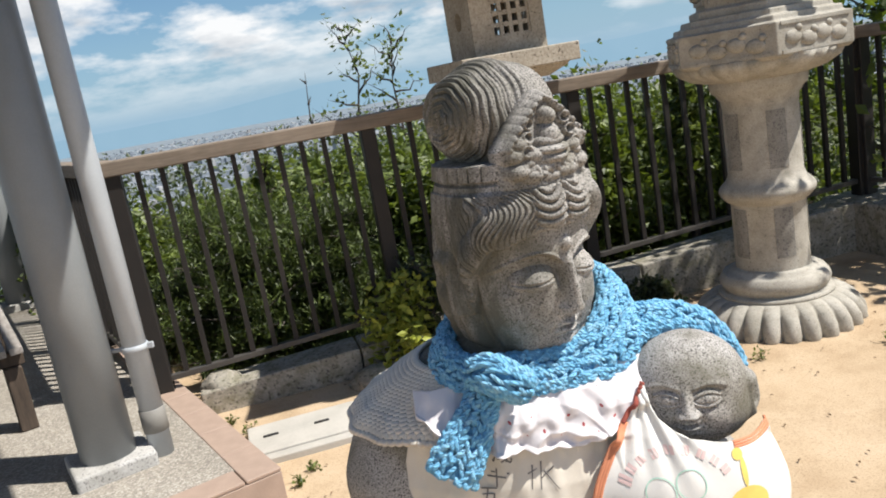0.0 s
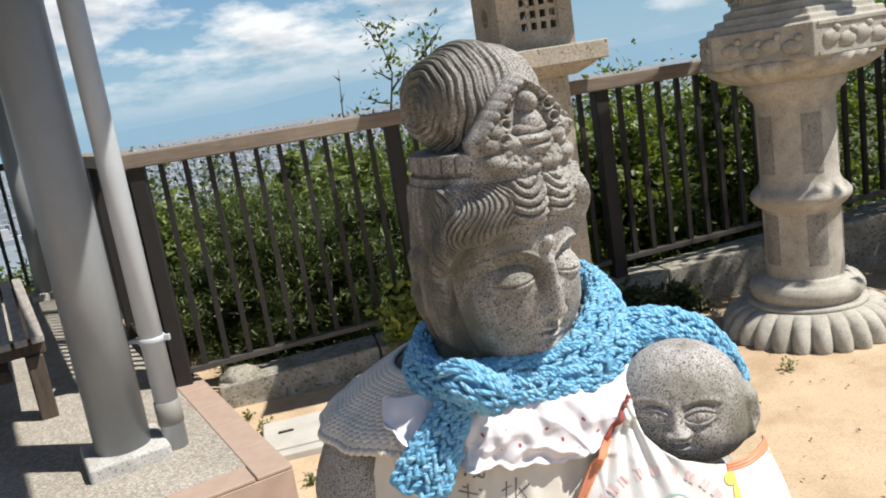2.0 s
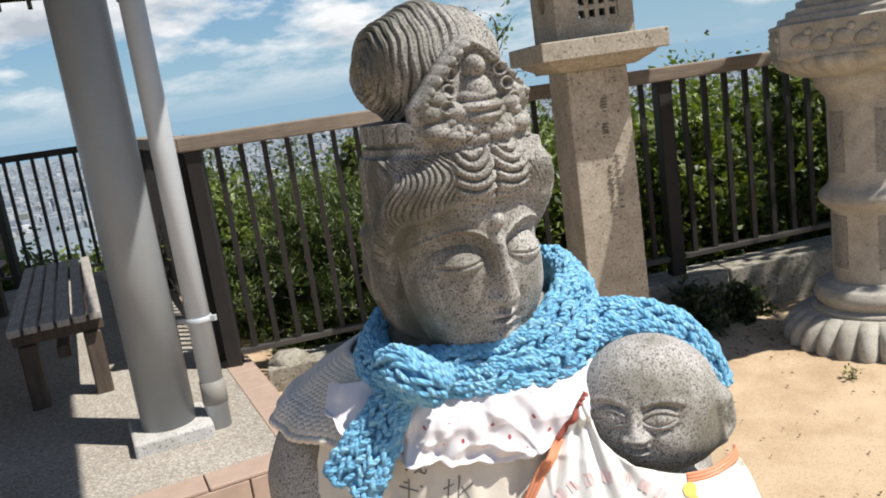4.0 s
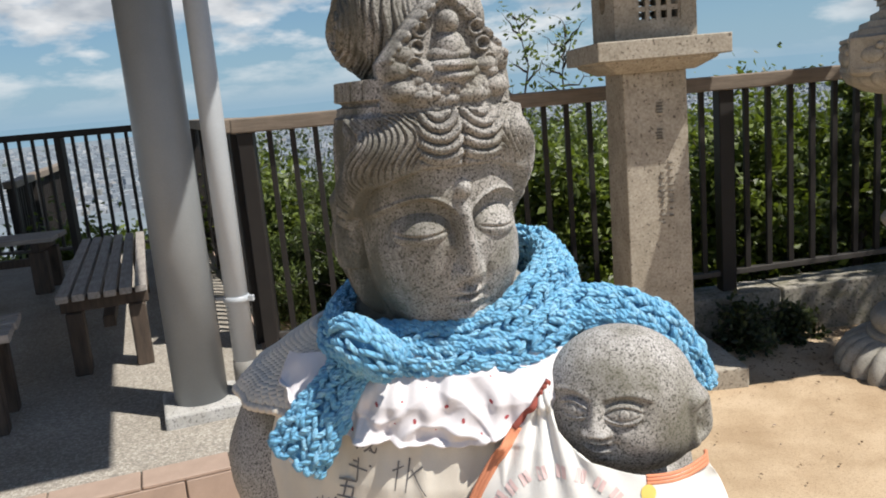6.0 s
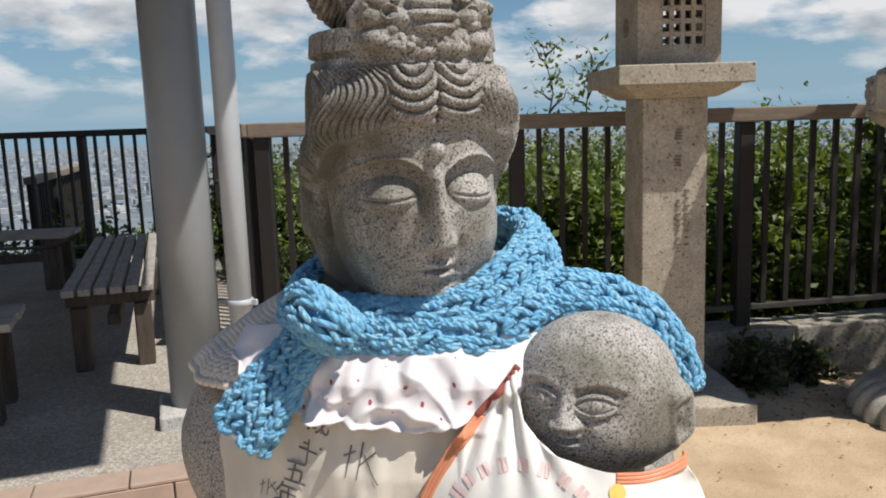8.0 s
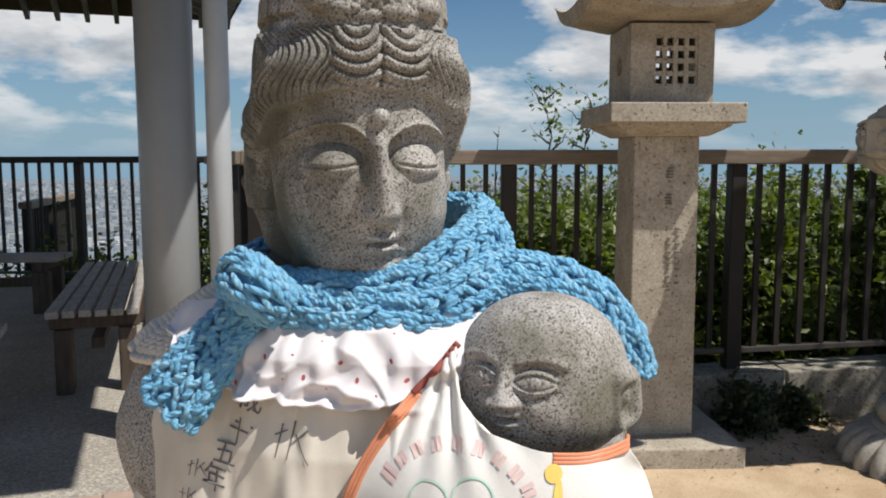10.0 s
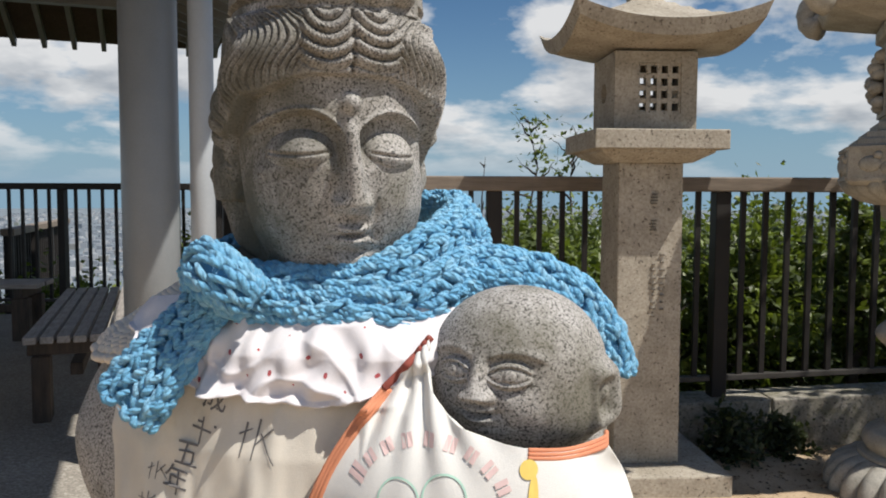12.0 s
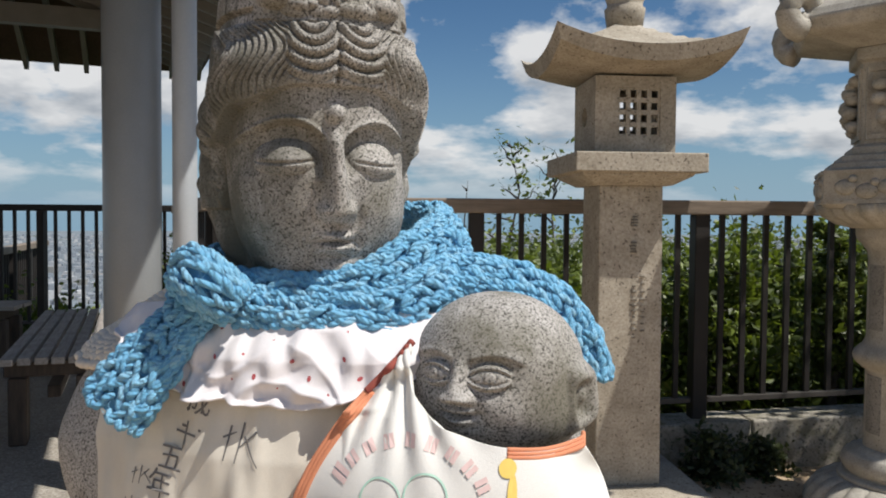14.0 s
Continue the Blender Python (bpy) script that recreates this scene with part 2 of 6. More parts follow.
M_LEAF = leafy("broad_leaf", (0.022, 0.040, 0.010), (0.165, 0.215, 0.034), (0.24, 0.33, 0.03))
M_LEAFPALE = leafy("pale_leaf", (0.035, 0.060, 0.016), (0.19, 0.24, 0.055), (0.27, 0.35, 0.05))
M_NEEDLE = leafy("juniper_needles", (0.010, 0.022, 0.008), (0.13, 0.175, 0.040), (0.12, 0.18, 0.03))
M_MAPLE = leafy("maple_leaf", (0.16, 0.20, 0.03), (0.36, 0.40, 0.06), (0.42, 0.48, 0.06))
# darker leaf copy for the low shrubs, their shade put into the colour
M_DARKLEAF = leafy("shrub_leaf_shade_painted", (0.025, 0.04, 0.014), (0.07, 0.085, 0.03), (0.08, 0.11, 0.02))
M_BARK = wood("bark", (0.035, 0.028, 0.022), (0.10, 0.085, 0.07), (9, 9, 1.5), 0.95)


def yarn():
    m, n, l, b = material("blue_wool", 0.92)
    v = coords(n, l)
    geo = n.new("ShaderNodeNewGeometry")
    col = ramp(n, l, geo.outputs["Random Per Island"], [(0.0, (0.20, 0.54, 0.83)), (0.6, (0.25, 0.62, 0.91)), (1.0, (0.36, 0.70, 0.94))])
    fib = ramp(n, l, noise_tex(n, l, v, 900.0, 4, 0.7), [(0.3, (0.72, 0.76, 0.8)), (0.65, WHITE)])
    col = mix(n, l, 0.8, col, fib, 'MULTIPLY')
    l.new(col, b.inputs["Base Color"])
    b.inputs["Sheen Weight"].default_value = 0.18
    b.inputs["Specular IOR Level"].default_value = 0.08
    b.inputs["Sheen Roughness"].default_value = 0.5
    # plies twisted along each loop
    at = n.new("ShaderNodeAttribute")
    at.attribute_name = "ply"
    sp = n.new("ShaderNodeSeparateXYZ")
    l.new(at.outputs["Vector"], sp.inputs[0])
    tw = n.new("ShaderNodeMath")
    tw.operation, tw.inputs[1].default_value = 'MULTIPLY_ADD', 3.0
    l.new(sp.outputs[1], tw.inputs[0])
    tl = n.new("ShaderNodeMath")
    tl.operation, tl.inputs[1].default_value = 'MULTIPLY', 2.6
    l.new(sp.outputs[0], tl.inputs[0])
    l.new(tl.outputs[0], tw.inputs[2])
    ph = n.new("ShaderNodeMath")
    ph.operation, ph.inputs[1].default_value = 'MULTIPLY', 2 * math.pi
    l.new(tw.outputs[0], ph.inputs[0])
    sn = n.new("ShaderNodeMath")
    sn.operation = 'SINE'
    l.new(ph.outputs[0], sn.inputs[0])
    hh = n.new("ShaderNodeMath")
    hh.operation, hh.inputs[1].default_value = 'MULTIPLY_ADD', 0.35
    l.new(sn.outputs[0], hh.inputs[0])
    l.new(noise_tex(n, l, v, 800.0, 5, 0.8), hh.inputs[2])
    bump(n, l, b, hh.outputs[0], 1.0, 0.0019)
    return m


M_YARN = yarn()
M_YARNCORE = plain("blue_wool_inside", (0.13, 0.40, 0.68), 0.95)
M_FIBRE = plain("loose_wool_fibre", (0.36, 0.70, 0.95), 0.95, 0.1)
M_CREAMYARN = plain("cream_crochet_yarn", (0.74, 0.67, 0.575), 0.95, 0.2, 40.0, 0.6, fine=700.0)
M_WHITECLOTH = plain("white_cotton", (0.78, 0.735, 0.745), 0.9, 0.07, 18.0, 0.25, fine=1500.0)
M_PRINTCLOTH = plain("cream_cotton", (0.74, 0.68, 0.585), 0.9, 0.16, 16.0, 0.3, fine=1500.0)
M_BABYCLOTH = plain("white_jersey", (0.80, 0.775, 0.73), 0.92, 0.06, 14.0, 0.25, fine=1500.0)
M_ORANGE = plain("orange_trim", (0.72, 0.28, 0.15), 0.9, 0.15, 40.0, 0.3, fine=1200.0)
M_REDTRIM = plain("dark_red_strap", (0.30, 0.07, 0.05), 0.9, 0.2, 40.0)
M_PINKPRINT = plain("faded_pink_print", (0.82, 0.60, 0.57), 0.9, 0.1, 60.0)
M_MINTPRINT = plain("faded_mint_print", (0.50, 0.75, 0.62), 0.9, 0.1, 60.0)
M_YELLOWPRINT = plain("yellow_print", (0.85, 0.62, 0.16), 0.9, 0.1, 60.0)
M_FLOWER = plain("red_flower_print", (0.50, 0.10, 0.11), 0.9, 0.3, 80.0)


# ---- builders ----
def mesh_of(name, verts, faces, mats, smooth=False, face_mats=None):
    me = bpy.data.meshes.new(name)
    me.from_pydata([tuple(v) for v in verts] if not isinstance(verts, np.ndarray) else verts.tolist(), [], faces)
    for m in (mats if isinstance(mats, (list, tuple)) else [mats]):
        me.materials.append(m)
    if face_mats is not None:
        me.polygons.foreach_set("material_index", np.asarray(face_mats, dtype=np.int32))
    if smooth:
        me.polygons.foreach_set("use_smooth", np.ones(len(me.polygons), dtype=bool))
    me.update()
    return me


def link(name, me, parent=None, label="", at=None):
    ob = new(name, me)
    if parent is not None:
        ob.parent = parent
    if at is not None:
        ob.matrix_basis = at
    if label:
        ob["label"] = label
    return ob


def part(name, bm, mat, parent=None, label="", smooth=False, at=None):
    me = bpy.data.meshes.new(name)
    bm.to_mesh(me)
    bm.free()
    me.materials.append(mat)
    if smooth:
        me.polygons.foreach_set("use_smooth", np.ones(len(me.polygons), dtype=bool))
    return link(name, me, parent, label, at)


def empty(name, at):
    ob = new(name)
    ob.empty_display_size = 0.1
    ob.matrix_basis = at
    return ob


def box_bm(x0, x1, y0, y1, z0, z1, bevel=0.0, segments=2, bm=None):
    own = bmesh.new()
    bmesh.ops.create_cube(own, size=1.0)
    for v in own.verts:
        v.co = Vector(((x0 + x1) / 2 + v.co.x * (x1 - x0), (y0 + y1) / 2 + v.co.y * (y1 - y0), (z0 + z1) / 2 + v.co.z * (z1 - z0)))
    if bevel:
        bmesh.ops.bevel(own, geom=list(own.edges), offset=bevel, segments=segments, affect='EDGES', profile=0.5)
    if bm is None:
        return own
    tmp = bpy.data.meshes.new("tmp")
    own.to_mesh(tmp)
    own.free()
    bm.from_mesh(tmp)
    bpy.data.meshes.remove(tmp)
    return bm


def lathe(profile, n=48, radius_fn=None):
    """Verts and faces of a turned body; profile: (radius, z) from the bottom up."""
    verts, faces = [], []
    for r, z in profile:
        for i in range(n):
            a = 2 * math.pi * i / n
            k = radius_fn(a, r, z) if radius_fn else r
            verts.append((k * math.cos(a), k * math.sin(a), z))
    m = len(profile)
    for j in range(m - 1):
        for i in range(n):
            faces.append((j * n + i, j * n + (i + 1) % n, (j + 1) * n + (i + 1) % n, (j + 1) * n + i))
    faces.append(tuple(range(n - 1, -1, -1)))
    faces.append(tuple((m - 1) * n + i for i in range(n)))
    return verts, faces


def grid_faces(rows, cols, wrap=False, base=0):
    faces = []
    for j in range(rows - 1):
        for i in range(cols if wrap else cols - 1):
            faces.append((base + j * cols + i, base + j * cols + (i + 1) % cols, base + (j + 1) * cols + (i + 1) % cols, base + (j + 1) * cols + i))
    return faces


def tube(points, radii, sides=8):
    """A swept round tube through the points: verts, faces."""
    pts = [Vector(p) for p in points]
    verts, faces = [], []
    up = Vector((0.12, 0.31, 0.94))
    for k, p in enumerate(pts):
        d = (pts[min(k + 1, len(pts) - 1)] - pts[max(k - 1, 0)]).normalized()
        s = d.cross(up)
        s = s.normalized() if s.length > 1e-4 else Vector((1, 0, 0))
        t = s.cross(d)
        r = radii[k] if isinstance(radii, (list, tuple)) else radii
        for i in range(sides):
            a = 2 * math.pi * i / sides
            verts.append(p + (s * math.cos(a) + t * math.sin(a)) * r)
    faces += grid_faces(len(pts), sides, True)
    faces.append(tuple(range(sides - 1, -1, -1)))
    faces.append(tuple((len(pts) - 1) * sides + i for i in range(sides)))
    return [tuple(v) for v in verts], faces


def join(parts):
    verts, faces = [], []
    for v, f in parts:
        b = len(verts)
        verts += [tuple(p) for p in v]
        faces += [tuple(i + b for i in q) for q in f]
    return verts, faces


def gauss(x, s):
    return np.exp(-(x / s) ** 2)


def smoothstep(a, b, x):
    t = np.clip((x - a) / (b - a), 0, 1)
    return t * t * (3 - 2 * t)


# ---- the ground: sandy plateau, hillside and plain in one sheet ----
SAND_Z = -0.14
RAIL_O, RAIL_A = Vector((-1.5, 3.87, 0)), math.radians(13)
RU = Vector((math.cos(RAIL_A), math.sin(RAIL_A), 0))
RV = Vector((-math.sin(RAIL_A), math.cos(RAIL_A), 0))
TIP, PA = Vector((-0.735, 2.765, 0)), math.radians(121.3)
PE = Vector((math.cos(PA), math.sin(PA), 0))                 # back along the platform's open edge
PG = Vector((-math.sin(PA), math.cos(PA), 0))                # along its front edge
RAIL_M = Matrix.Translation(RAIL_O) @ Matrix.Rotation(RAIL_A, 4, 'Z')
PLAT_M = Matrix((( -PG.x, PE.x, 0, TIP.x), (-PG.y, PE.y, 0, TIP.y), (0, 0, 1, 0), (0, 0, 0, 1)))   # x out of the open edge, y back


def ground_height(x, y):
    d = (Vector((x, y, 0)) - RAIL_O)
    out = max(d.dot(RV) - 0.12, d.dot(RU) - 4.6, (-d.dot(RU) - 6.0) if d.dot(RV) > -1.0 else -1)
    p = PLAT_M.inverted() @ Vector((x, y, 0))
    if p.x < 0.3 and p.y > -0.5:
        out = max(p.y - 5.3, -p.x - 7.5)
    if out <= 0:
        return SAND_Z
    z = SAND_Z - 0.15 * min(out, 1.0) - 0.42 * max(out - 0.8, 0)
    if z < -14:
        z = -14 - 0.21 * (out - 33)
    # a wooded spur of the hill some way down
    r = math.hypot(x, y)
    if 12 < r < 90 and y > 0:
        t = math.exp(-((r - 36) / (12 if r < 36 else 20)) ** 2)
        crest = -2.1 + 1.2 * float(smoothstep(-0.38, -0.18, x / y)) - 6.0 * float(smoothstep(-0.40, -0.75, x / y)) + 0.6 * math.sin(x * 0.35) + 0.4 * math.sin(x * 0.9 + 1)
        z = max(z, z * (1 - t) + crest * t)
    return max(z, -80.0)


def build_ground():
    ring = [0.6 * k for k in range(5)] + [3.0 + 0.15 * k for k in range(37)] + [9.5, 11, 13, 16, 20, 26, 34, 45, 60, 80, 110, 150, 200, 260, 330, 420, 560, 800, 1200, 2000, 3200, 4600]
    n = 288
    verts = [(0, 0, SAND_Z)]
    for r in ring[1:]:
        for i in range(n):
            a = 2 * math.pi * i / n
            x, y = r * math.cos(a), r * math.sin(a)
            z = ground_height(x, y)
            if z > SAND_Z - 0.001 and r < 8:
                z += 0.008 * noise.noise((x * 2.2, y * 2.2, 0)) - 0.004
            elif r > 8 and z > -79:
                z += 0.5 * noise.noise((x * 0.11, y * 0.11, 3)) * min(1, (r - 8) / 20) * (3 if r > 60 else 1)
            verts.append((x, y, z))
    faces, fm = [], []
    for i in range(n):
        faces.append((0, 1 + i, 1 + (i + 1) % n))
        fm.append(0)
    for j in range(len(ring) - 2):
        for i in range(n):
            q = (1 + j * n + i, 1 + (j + 1) * n + i, 1 + (j + 1) * n + (i + 1) % n, 1 + j * n + (i + 1) % n)
            faces.append(q)
            zz = min(verts[k][2] for k in q)
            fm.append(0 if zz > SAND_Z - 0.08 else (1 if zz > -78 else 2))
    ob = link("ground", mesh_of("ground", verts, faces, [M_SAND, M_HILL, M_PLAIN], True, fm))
    tagged(ob, "pale sandy ground falling away to a wooded hillside", "ground", kind="structure")


build_ground()


# ---- the platform: washed pebble floor with a border of pinkish tiles ----
def build_platform():
    bw, w, d = 0.135, 7.0, 5.35
    floor = part("floor", box_bm(-w, -bw, bw, d, -0.30, -0.004, 0.0), M_FLOOR, None, at=PLAT_M.copy())
    tagged(floor, "washed pebble floor of the viewing pavilion", "floor", kind="structure")
    edge = empty("trim", PLAT_M.copy())
    tagged(edge, "border of pinkish paving tiles along the platform step", "step", kind="structure")
    core = bmesh.new()
    box_bm(-bw - 0.001, -0.012, 0.012, d, -0.30, -0.014, 0, bm=core)
    box_bm(-w, -bw - 0.002, 0.012, bw + 0.0, -0.30, -0.014, 0, bm=core)
    part("core", core, M_GROUT, edge)
    size, gap = 0.30, 0.006
    top = bpy.data.meshes.new("tile")
    b = box_bm(0, bw, 0, size - gap, -0.014, 0.0, 0.003, 1)
    b.to_mesh(top)
    b.free()
    top.materials.append(M_TILE)
    riser = bpy.data.meshes.new("riser_tile")
    b = box_bm(-0.012, 0, 0, size - gap, -0.30, -0.016, 0.003, 1)
    b.to_mesh(riser)
    b.free()
    riser.materials.append(M_TILE)
    k = 0
    y = 0.0
    while y < d - size:
        link("tile", top, edge, at=pose(-bw, y, 0))
        link("riser_tile", riser, edge, at=pose(0, y, 0))
        y += size
    x = -bw - gap
    while x > -w + size:
        link("tile", top, edge, at=pose(x, 0, 0, 0, 0, 90))
        x -= size
    x = 0.0
    while x > -w + size:
        link("riser_tile", riser, edge, at=pose(x, 0, 0, 0, 0, 90) @ Matrix.Scale(-1, 4, (1, 0, 0)))
        x -= size


build_platform()


# ---- railings ----
def bar(bm, p0, p1, w, h, bevel=0.004):
    """A rectangular bar from p0 to p1 (middle line), w across and h high."""
    p0, p1 = Vector(p0), Vector(p1)
    d = p1 - p0
    own = box_bm(0, d.length, -w / 2, w / 2, -h / 2, h / 2, bevel, 2)
    rot = d.to_track_quat('X', 'Z').to_matrix().to_4x4()
    bmesh.ops.transform(own, matrix=Matrix.Translation(p0) @ rot, verts=own.verts)
    tmp = bpy.data.meshes.new("tmp")
    own.to_mesh(tmp)
    own.free()
    bm.from_mesh(tmp)
    bpy.data.meshes.remove(tmp)
    return bm


def railing(name, at, length, posts, label, top_mat, top_z=1.177, top_w=0.13, top_h=0.072, slope=0.0, foot=-0.03, gap=0.1165, post_w=0.062, phase=0.0, start=-0.06, low=0.06, post_foot=None):
    """A fence along its own x: top rail, bottom rail, square posts and square balusters."""
    ob = empty(name, at)
    tagged(ob, label, "railing", "railings of the viewpoint")
    part("top_rail", bar(bmesh.new(), (start, 0, top_z - top_h / 2), (length, 0, top_z - top_h / 2), top_w, top_h, 0.007), top_mat, ob)
    part("bottom_rail", bar(bmesh.new(), (0.0, 0, low), (length, 0, low + slope * length), 0.042, 0.028, 0.003), M_BOTRAIL, ob)
    for s in posts:
        z0 = foot + slope * s if post_foot is None or s > 0.3 else post_foot
        part("post", box_bm(s - post_w / 2, s + post_w / 2, -0.045, 0.045, z0 - 0.05, top_z - top_h, 0.004, 1), M_DARKMETAL, ob)
    edges = list(posts) + [length + 0.05]
    me = bpy.data.meshes.new("baluster")
    b = box_bm(-0.0125, 0.0125, -0.0125, 0.0125, 0, 1, 0.0)
    b.to_mesh(me)
    b.free()
    me.materials.append(M_DARKMETAL)
    for a, c in zip(edges[:-1], edges[1:]):
        n = max(1, round((c - a) / gap))
        for i in range(1, n):
            s = a + (c - a) * i / n
            z0 = low + slope * s
            link("baluster", me, ob, at=Matrix.Translation((s, 0, z0)) @ Matrix.Diagonal((1, 1, top_z - top_h - z0, 1)))
    return ob


railing("wooden_topped_railing", RAIL_M, 4.25, [0.0, 1.25, 2.385, 3.52, 4.22], "brown wooden handrail on dark metal balusters above a kerb", M_RAILWOOD, slope=0.045, post_w=0.075, post_foot=0.0)
turn_m = RAIL_M @ pose(4.25, -0.02, 0, 0, 0, -78)
railing("wooden_topped_railing", turn_m, 3.2, [0.0, 1.1, 2.2, 3.15], "brown wooden handrail turning along the plateau edge", M_RAILWOOD, slope=0.0, low=0.25, foot=0.14, post_w=0.075)
FAR_E = Vector((-3.42, 6.98, 0))
CORNER = RAIL_O + Vector((-0.03, 0.0, 0))
side_d = FAR_E - CORNER
side_m = Matrix.Translation(CORNER + side_d.normalized() * 0.12) @ Matrix.Rotation(math.atan2(side_d.y, side_d.x), 4, 'Z')
railing("platform_side_railing", side_m, side_d.length - 0.18, [0.0, 1.15, 2.3, 3.3], "brown wooden handrail along the pavilion platform", M_RAILWOOD, low=0.08, foot=0.0, start=-0.02)
far_m = Matrix.Translation(FAR_E) @ Matrix.Rotation(math.radians(190), 4, 'Z')
railing("far_platform_railing", far_m, 5.6, [0.0, 1.25, 2.5, 3.75, 5.0], "dark metal railing at the far side of the pavilion", M_DARKMETAL, top_w=0.07, top_h=0.06, low=0.09, foot=0.0, gap=0.125)
stair_m = Matrix.Translation((-5.6, 7.2, -0.45)) @ Matrix.Rotation(math.radians(118), 4, 'Z')
railing("stair_railing", stair_m, 3.4, [0.0, 1.1, 2.2, 3.3], "brown wooden railing of the stairs below the pavilion", M_RAILWOOD, low=0.08, foot=-0.6)


# ---- kerb under the railing, corner pier, cover slab ----
def build_kerb():
    ob = empty("kerb", RAIL_M.copy())
    tagged(ob, "worn mossy stone kerb under the railing", "kerb", kind="structure")
    s, k = 0.16, 0
    while s < 4.1:
        ln = 0.83 + 0.1 * math.sin(k * 2.3)
        e = min(s + ln, 4.1)
        bm = box_bm(s, e - 0.008, -0.13, 0.10, -0.45, -0.03, 0.010, 2)
        bmesh.ops.subdivide_edges(bm, edges=bm.edges, cuts=2)
        for v in bm.verts:
            if v.co.z > -0.2:
                v.co.z += 0.045 * v.co.x
            v.co += Vector((0, 1, 0.6)) * 0.004 * noise.noise(v.co * 6)
        part("kerb_stone", bm, M_KERB, ob)
        s, k = e, k + 1
    pier = part("stone_pier", box_bm(4.05, 4.62, -0.40, 0.16, -0.45, 0.16, 0.02, 2), M_KERB, None, at=RAIL_M.copy())
    tagged(pier, "low stone pier under the railing's corner post", "pier")
    side = part("kerb_side", box_bm(4.12, 4.40, -3.4, -0.42, -0.45, 0.12, 0.02, 2), M_KERB, None, at=RAIL_M.copy())
    tagged(side, "low stone kerb along the plateau's side", "kerb", kind="structure")


build_kerb()


def build_cover():
    at = Matrix.Translation((-0.80, 3.36, SAND_Z)) @ Matrix.Rotation(math.radians(14), 4, 'Z')
    ob = empty("drain_cover", at)
    tagged(ob, "pale concrete drain cover with two slots in the sand", "drain cover")
    part("slab", box_bm(-0.20, 0.30, -0.17, 0.15, -0.03, 0.03, 0.006, 2), M_SLAB, ob)
    part("frame", box_bm(-0.26, 0.36, -0.235, -0.178, -0.03, 0.026, 0.006, 2), M_SLAB, ob)
    for x in (-0.10, 0.13):
        part("slot", box_bm(x - 0.035, x + 0.035, -0.012, 0.012, 0.0, 0.034, 0.004, 1), M_HOLE, ob)
    st = part("boulder", boulder(0.10, 0.09, 0.06, 5), M_KERB, None, smooth=True, at=Matrix.Translation(RAIL_O + RU * 0.27 - RV * 0.03 + Vector((0, 0, -0.02))))
    tagged(st, "small round grey stone on the kerb", "stone")
    st = part("boulder", boulder(0.22, 0.11, 0.075, 9), M_KERB, None, smooth=True, at=Matrix.Translation((-0.36, 3.83, SAND_Z + 0.02)))
    tagged(st, "flat dark stone lying in the shade of the kerb", "stone")


def boulder(a, b, c, seed):
    bm = bmesh.new()
    bmesh.ops.create_icosphere(bm, subdivisions=3, radius=1)
    for v in bm.verts:
        k = 1 + 0.25 * noise.noise(v.co * 1.6 + Vector((seed, 0, 0)))
        v.co = Vector((v.co.x * a * k, v.co.y * b * k, v.co.z * c * k))
    return bm


build_cover()


# ---- pavilion: columns, drainpipe, beams and roof ----
def build_column(p, label):
    ob = empty("pavilion_column", Matrix.Translation(p) @ Matrix.Rotation(PA - math.pi / 2, 4, 'Z'))
    tagged(ob, label, "column", "columns of the pavilion")
    v, f = lathe([(0.108, 0.05), (0.108, 0.9), (0.108, 2.70)], 56)
    link("shaft", mesh_of("shaft", v, f, M_COLUMN, True), ob)
    part("base_block", box_bm(-0.155, 0.155, -0.155, 0.155, -0.02, 0.055, 0.012, 2), M_BASESTONE, ob, "pale granite base block")


COL1 = Vector((-1.475, 3.045, 0))
COL2 = Vector((-3.65, 6.75, 0))
build_column(COL1, "round grey painted steel column on a granite block")
build_column(COL2, "round grey painted column at the pavilion's far corner")
COL3 = COL1 + PG * 4.6
COL4 = COL2 + PG * 4.6
build_column(COL3, "round grey painted column of the pavilion's near side")
build_column(COL4, "round grey painted column of the pavilion's far side")


def build_pipe():
    p = Vector((-1.285, 3.10, 0))
    ob = empty("drainpipe", Matrix.Translation(p))
    tagged(ob, "pale grey plastic drainpipe beside the column", "drainpipe")
    v, f = lathe([(0.047, -0.02), (0.047, 1.2), (0.047, 2.66)], 32)
    link("pipe", mesh_of("pipe", v, f, M_PIPE, True), ob)
    v, f = lathe([(0.047, 0.10), (0.0515, 0.102), (0.0515, 0.198), (0.047, 0.20)], 32)
    link("band", mesh_of("band", v, f, M_PIPEBAND, True), ob, "dull grey repair band")
    for z in (0.46, 1.95):
        v, f = lathe([(0.047, z - 0.014), (0.053, z - 0.012), (0.053, z + 0.012), (0.047, z + 0.014)], 32)
        clip = link("clip", mesh_of("clip", v, f, M_PIPE, True), ob)
        part("bracket", box_bm(-0.14, -0.045, -0.008, 0.008, z - 0.008, z + 0.008, 0.002, 1), M_PIPE, clip)
        part("bolt", box_bm(0.045, 0.075, -0.008, 0.008, z - 0.012, z + 0.012, 0.002, 1), M_PIPE, clip)


build_pipe()


